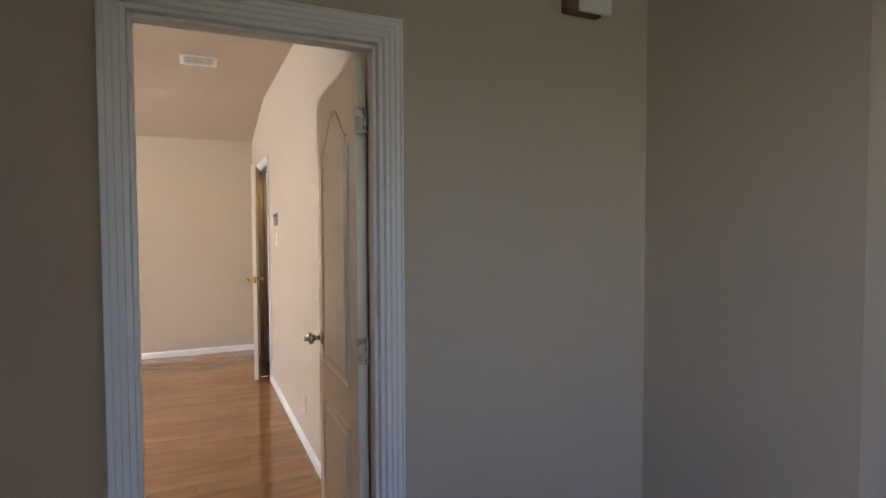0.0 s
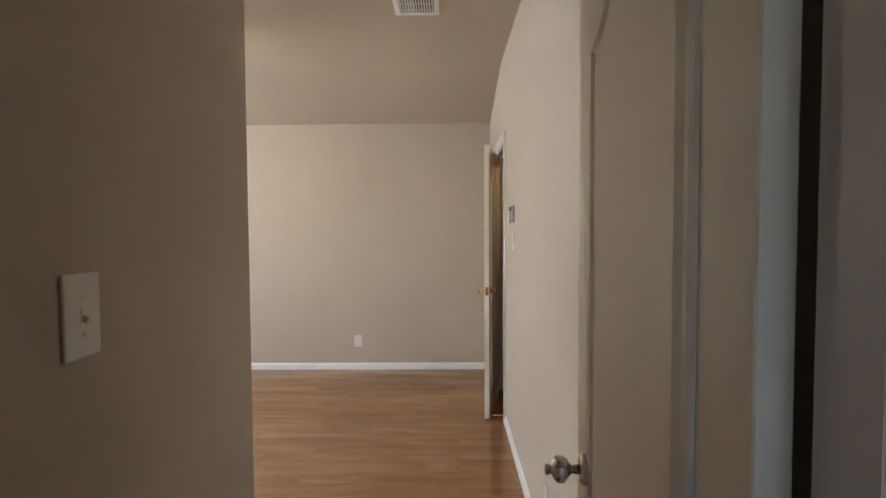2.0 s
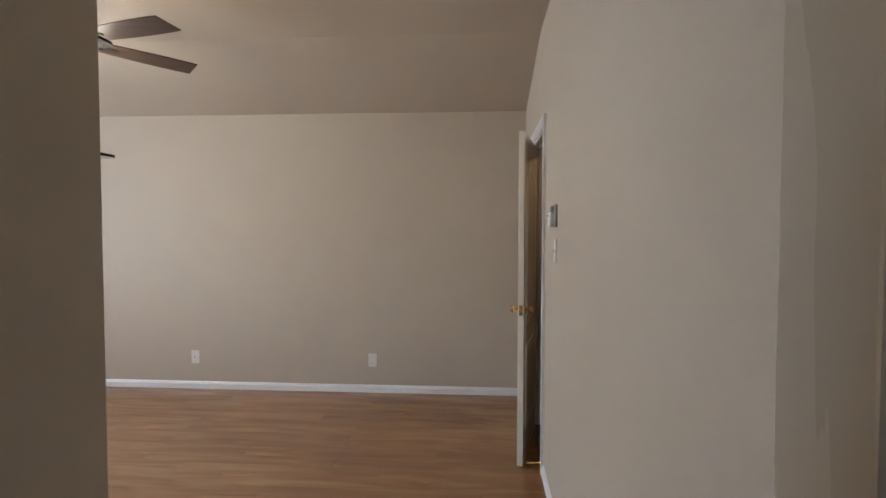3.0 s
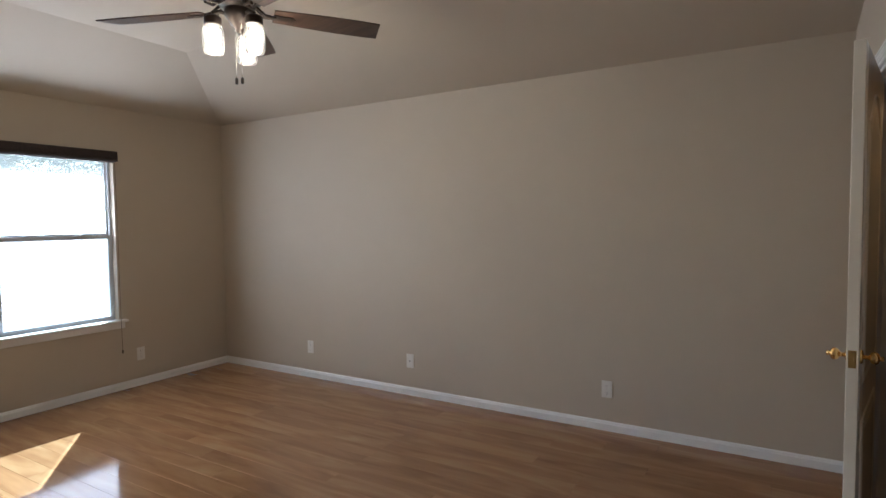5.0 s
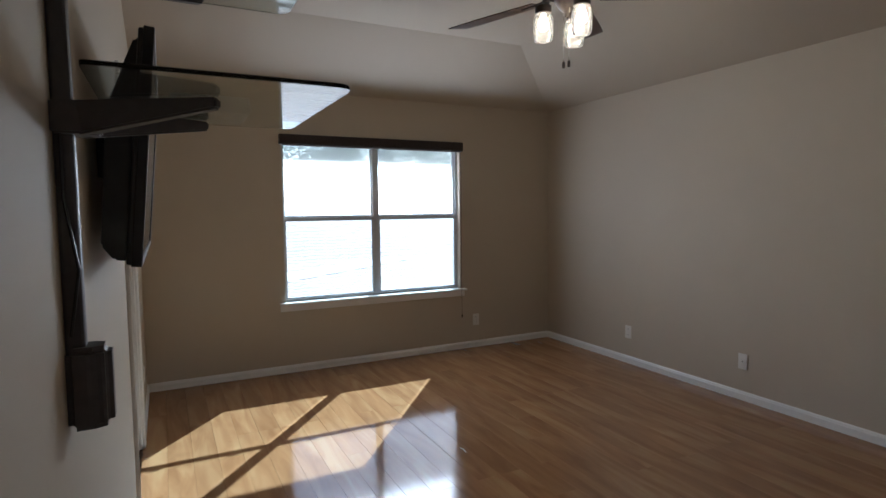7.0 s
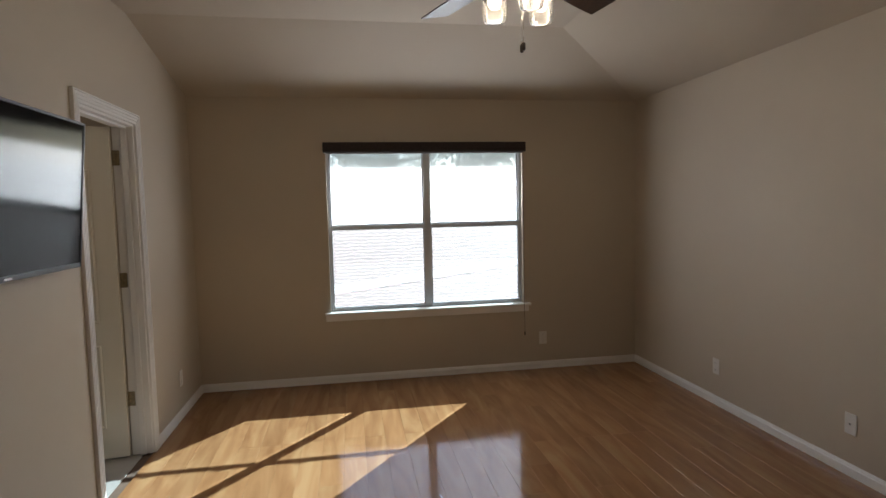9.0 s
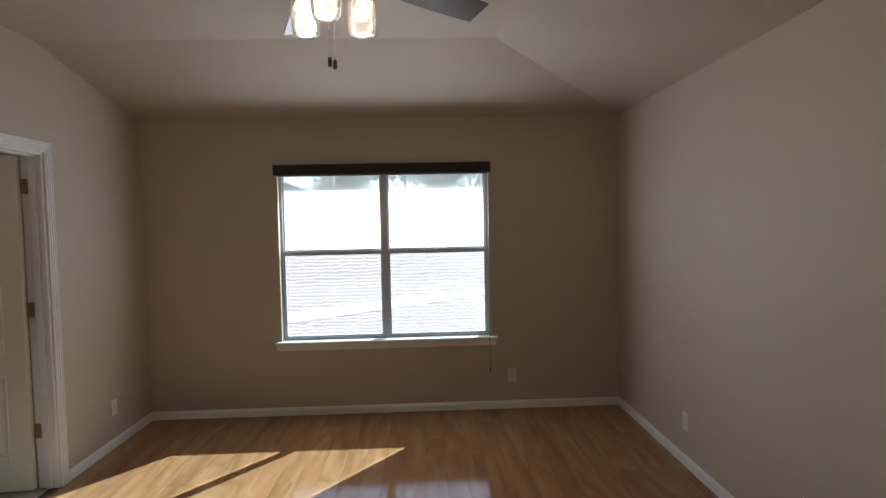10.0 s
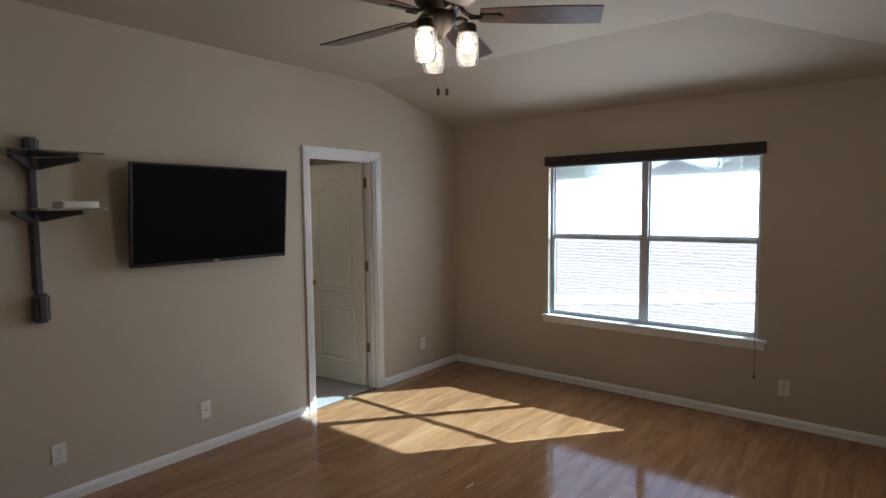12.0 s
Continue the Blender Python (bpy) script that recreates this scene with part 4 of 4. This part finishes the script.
# ---- ceiling vent ----
vent = tagged(new("ceiling_vent"), "white louvred air vent in the flat ceiling", "vent")
VX0, VX1, VY0, VY1 = 4.522, 4.778, 1.475, 1.735
zc = HC
for b in ((VX0, VX1, VY0, VY0 + 0.03), (VX0, VX1, VY1 - 0.03, VY1), (VX0, VX0 + 0.03, VY0 + 0.03, VY1 - 0.03), (VX1 - 0.03, VX1, VY0 + 0.03, VY1 - 0.03)):
    part("frame", box(*b, zc - 0.012, zc + 0.004, 0.003, 1), M_TRIM, vent)
part("backing", box(VX0 + 0.02, VX1 - 0.02, VY0 + 0.02, VY1 - 0.02, zc - 0.0035, zc + 0.002), M_DARK, vent)
for i in range(13):
    x = VX0 + 0.038 + i * (VX1 - VX0 - 0.076) / 12
    bm = box(-0.0015, 0.0015, VY0 + 0.03, VY1 - 0.03, -0.006, 0.006)
    bm.transform(Matrix.Translation((x, 0, zc - 0.009)) @ pose(0, 0, 0, 0, 35 if i < 6 else -35, 0))
    part("slat", bm, M_TRIM, vent)
for k in (0.33, 0.67):
    y = VY0 + (VY1 - VY0) * k
    part("crossbar", box(VX0 + 0.03, VX1 - 0.03, y - 0.002, y + 0.002, zc - 0.015, zc - 0.012), M_TRIM, vent)

# ---- door chime in the hall ----
M_CHIMEWOOD = paint("brown_chime_wood", (0.16, 0.09, 0.055), 0.5, amount=0.3, scale=6, bump=0.1, stretch=(1, 1, 0.2))
chime = tagged(new("door_chime"), "brown and white door chime box high on the hall wall", "door chime")
part("case", box(5.815, 5.98, YD0 - 0.045, YD0, 2.212, 2.44, 0.012, 3), M_CHIMEWOOD, chime)
part("cover", box(5.862, 6.005, YD0 - 0.062, YD0 - 0.043, 2.215, 2.445, 0.008, 3), M_PLATE, chime)
for i in range(4):
    part("rib", box(5.870, 5.997, YD0 - 0.066, YD0 - 0.061, 2.30 + i * 0.03, 2.312 + i * 0.03, 0.002, 1), M_PLATE, chime)

# ---- door stop behind the ajar door ----
stop = tagged(new("door_stop"), "small brass spring door stop on the baseboard", "door stop")
bm = bmesh.new()
add_lathe(bm, [(0.012, 0), (0.012, 0.004), (0.006, 0.006), (0.006, 0.065), (0.009, 0.066), (0.009, 0.080), (0.004, 0.082)], Matrix.Translation((XE - 0.014, 2.42, 0.045)) @ pose(0, 0, 0, 0, -90), 14)
part("spring", bm, M_BRASS, stop, "", True)

# ---- closet lamp behind the ajar door ----
M_DOME = mat("lit_dome", (0.9, 0.85, 0.75), 0.4, emit=(1.0, 0.66, 0.30), power=CLOSET_GLOW)


cl = tagged(new("closet_light"), "lit round ceiling lamp in the small closet", "ceiling light")
part("base", lathe([(0.11, 2.4395), (0.11, 2.425), (0.09, 2.418)], Matrix.Translation((5.72, 3.05, 0)), 28), M_PLATE, cl)
part("dome", lathe([(0.095, 2.419), (0.092, 2.395), (0.07, 2.365), (0.035, 2.347), (0.002, 2.342)], Matrix.Translation((5.72, 3.05, 0)), 28), M_DOME, cl, "lit warm glass dome", True)
# unseen lamp added to brighten the tiled closet and its open door
cl2 = tagged(new("closet_light"), "unseen ceiling lamp added to light the tiled closet", "ceiling light")
part("base", lathe([(0.13, HC - 0.0005), (0.13, HC - 0.015), (0.11, HC - 0.022)], Matrix.Translation((1.9, -1.3, 0)), 28), M_PLATE, cl2)
part("dome", lathe([(0.115, HC - 0.021), (0.11, HC - 0.05), (0.085, HC - 0.08), (0.04, HC - 0.10), (0.002, HC - 0.105)], Matrix.Translation((1.9, -1.3, 0)), 28), mat("lit_dome_pale", (0.9, 0.88, 0.82), 0.4, emit=(1.0, 0.86, 0.68), power=BATH_FILL_GLOW), cl2, "glowing pale dome of the added lamp", True)

# ---- litter on the floor ----
scrap = tagged(obj("floor_scrap", add_tube(bmesh.new(), [(2.055, 1.684, 0.0028), (2.075, 1.690, 0.0028), (2.10, 1.690, 0.0028), (2.125, 1.685, 0.0028)], 0.0026, 6), M_PLATE), "thin white plastic sliver lying on the laminate floor", "scrap")

# ---- floor planks ----
PW, PL = 0.132, 1.22
_plank_cache = {}


def plank_mesh(length, width):
    key = (round(length, 3), round(width, 3))
    if key not in _plank_cache:
        L, W, c, t = key[0] - 0.0004, key[1] - 0.0004, 0.0006, 0.012
        low = [(0, 0, -t), (L, 0, -t), (L, W, -t), (0, W, -t)]
        side = [(0, 0, -c), (L, 0, -c), (L, W, -c), (0, W, -c)]
        top = [(c, c, 0), (L - c, c, 0), (L - c, W - c, 0), (c, W - c, 0)]
        faces = [(3, 2, 1, 0), (8, 9, 10, 11)]
        for i in range(4):
            j = (i + 1) % 4
            faces += [(i, j, 4 + j, 4 + i), (4 + i, 4 + j, 8 + j, 8 + i)]
        me = bpy.data.meshes.new("plank")
        me.from_pydata(low + side + top, [], faces)
        me.materials.append(M_FLOOR)
        _plank_cache[key] = me
    return _plank_cache[key]


def lay(parent, x0, x1, y0, y1, seed):
    rnd = random.Random(seed)
    y = y0
    while y < y1 - 0.01:
        w = min(PW, y1 - y)
        x = x0
        ln = rnd.choice((0.31, 0.61, 0.92, 1.22))
        while x < x1 - 0.01:
            ln = min(ln, x1 - x)
            ob = new("plank", plank_mesh(ln, w))
            ob.parent = parent
            ob.location = (x, y, 0)
            x += ln
            ln = PL
        y += w


floor_ob = bpy.data.objects["floor"]
lay(floor_ob, 0.0, XE, 0.0, YN, 1)
lay(floor_ob, XV, XE, YD0, 0.0, 2)
lay(bpy.data.objects["floor_hall"], 4.365, 6.42, -3.4, YD0, 3)
lay(bpy.data.objects["floor_hall"], 6.54, 11.5, -1.24, 1.4, 4)
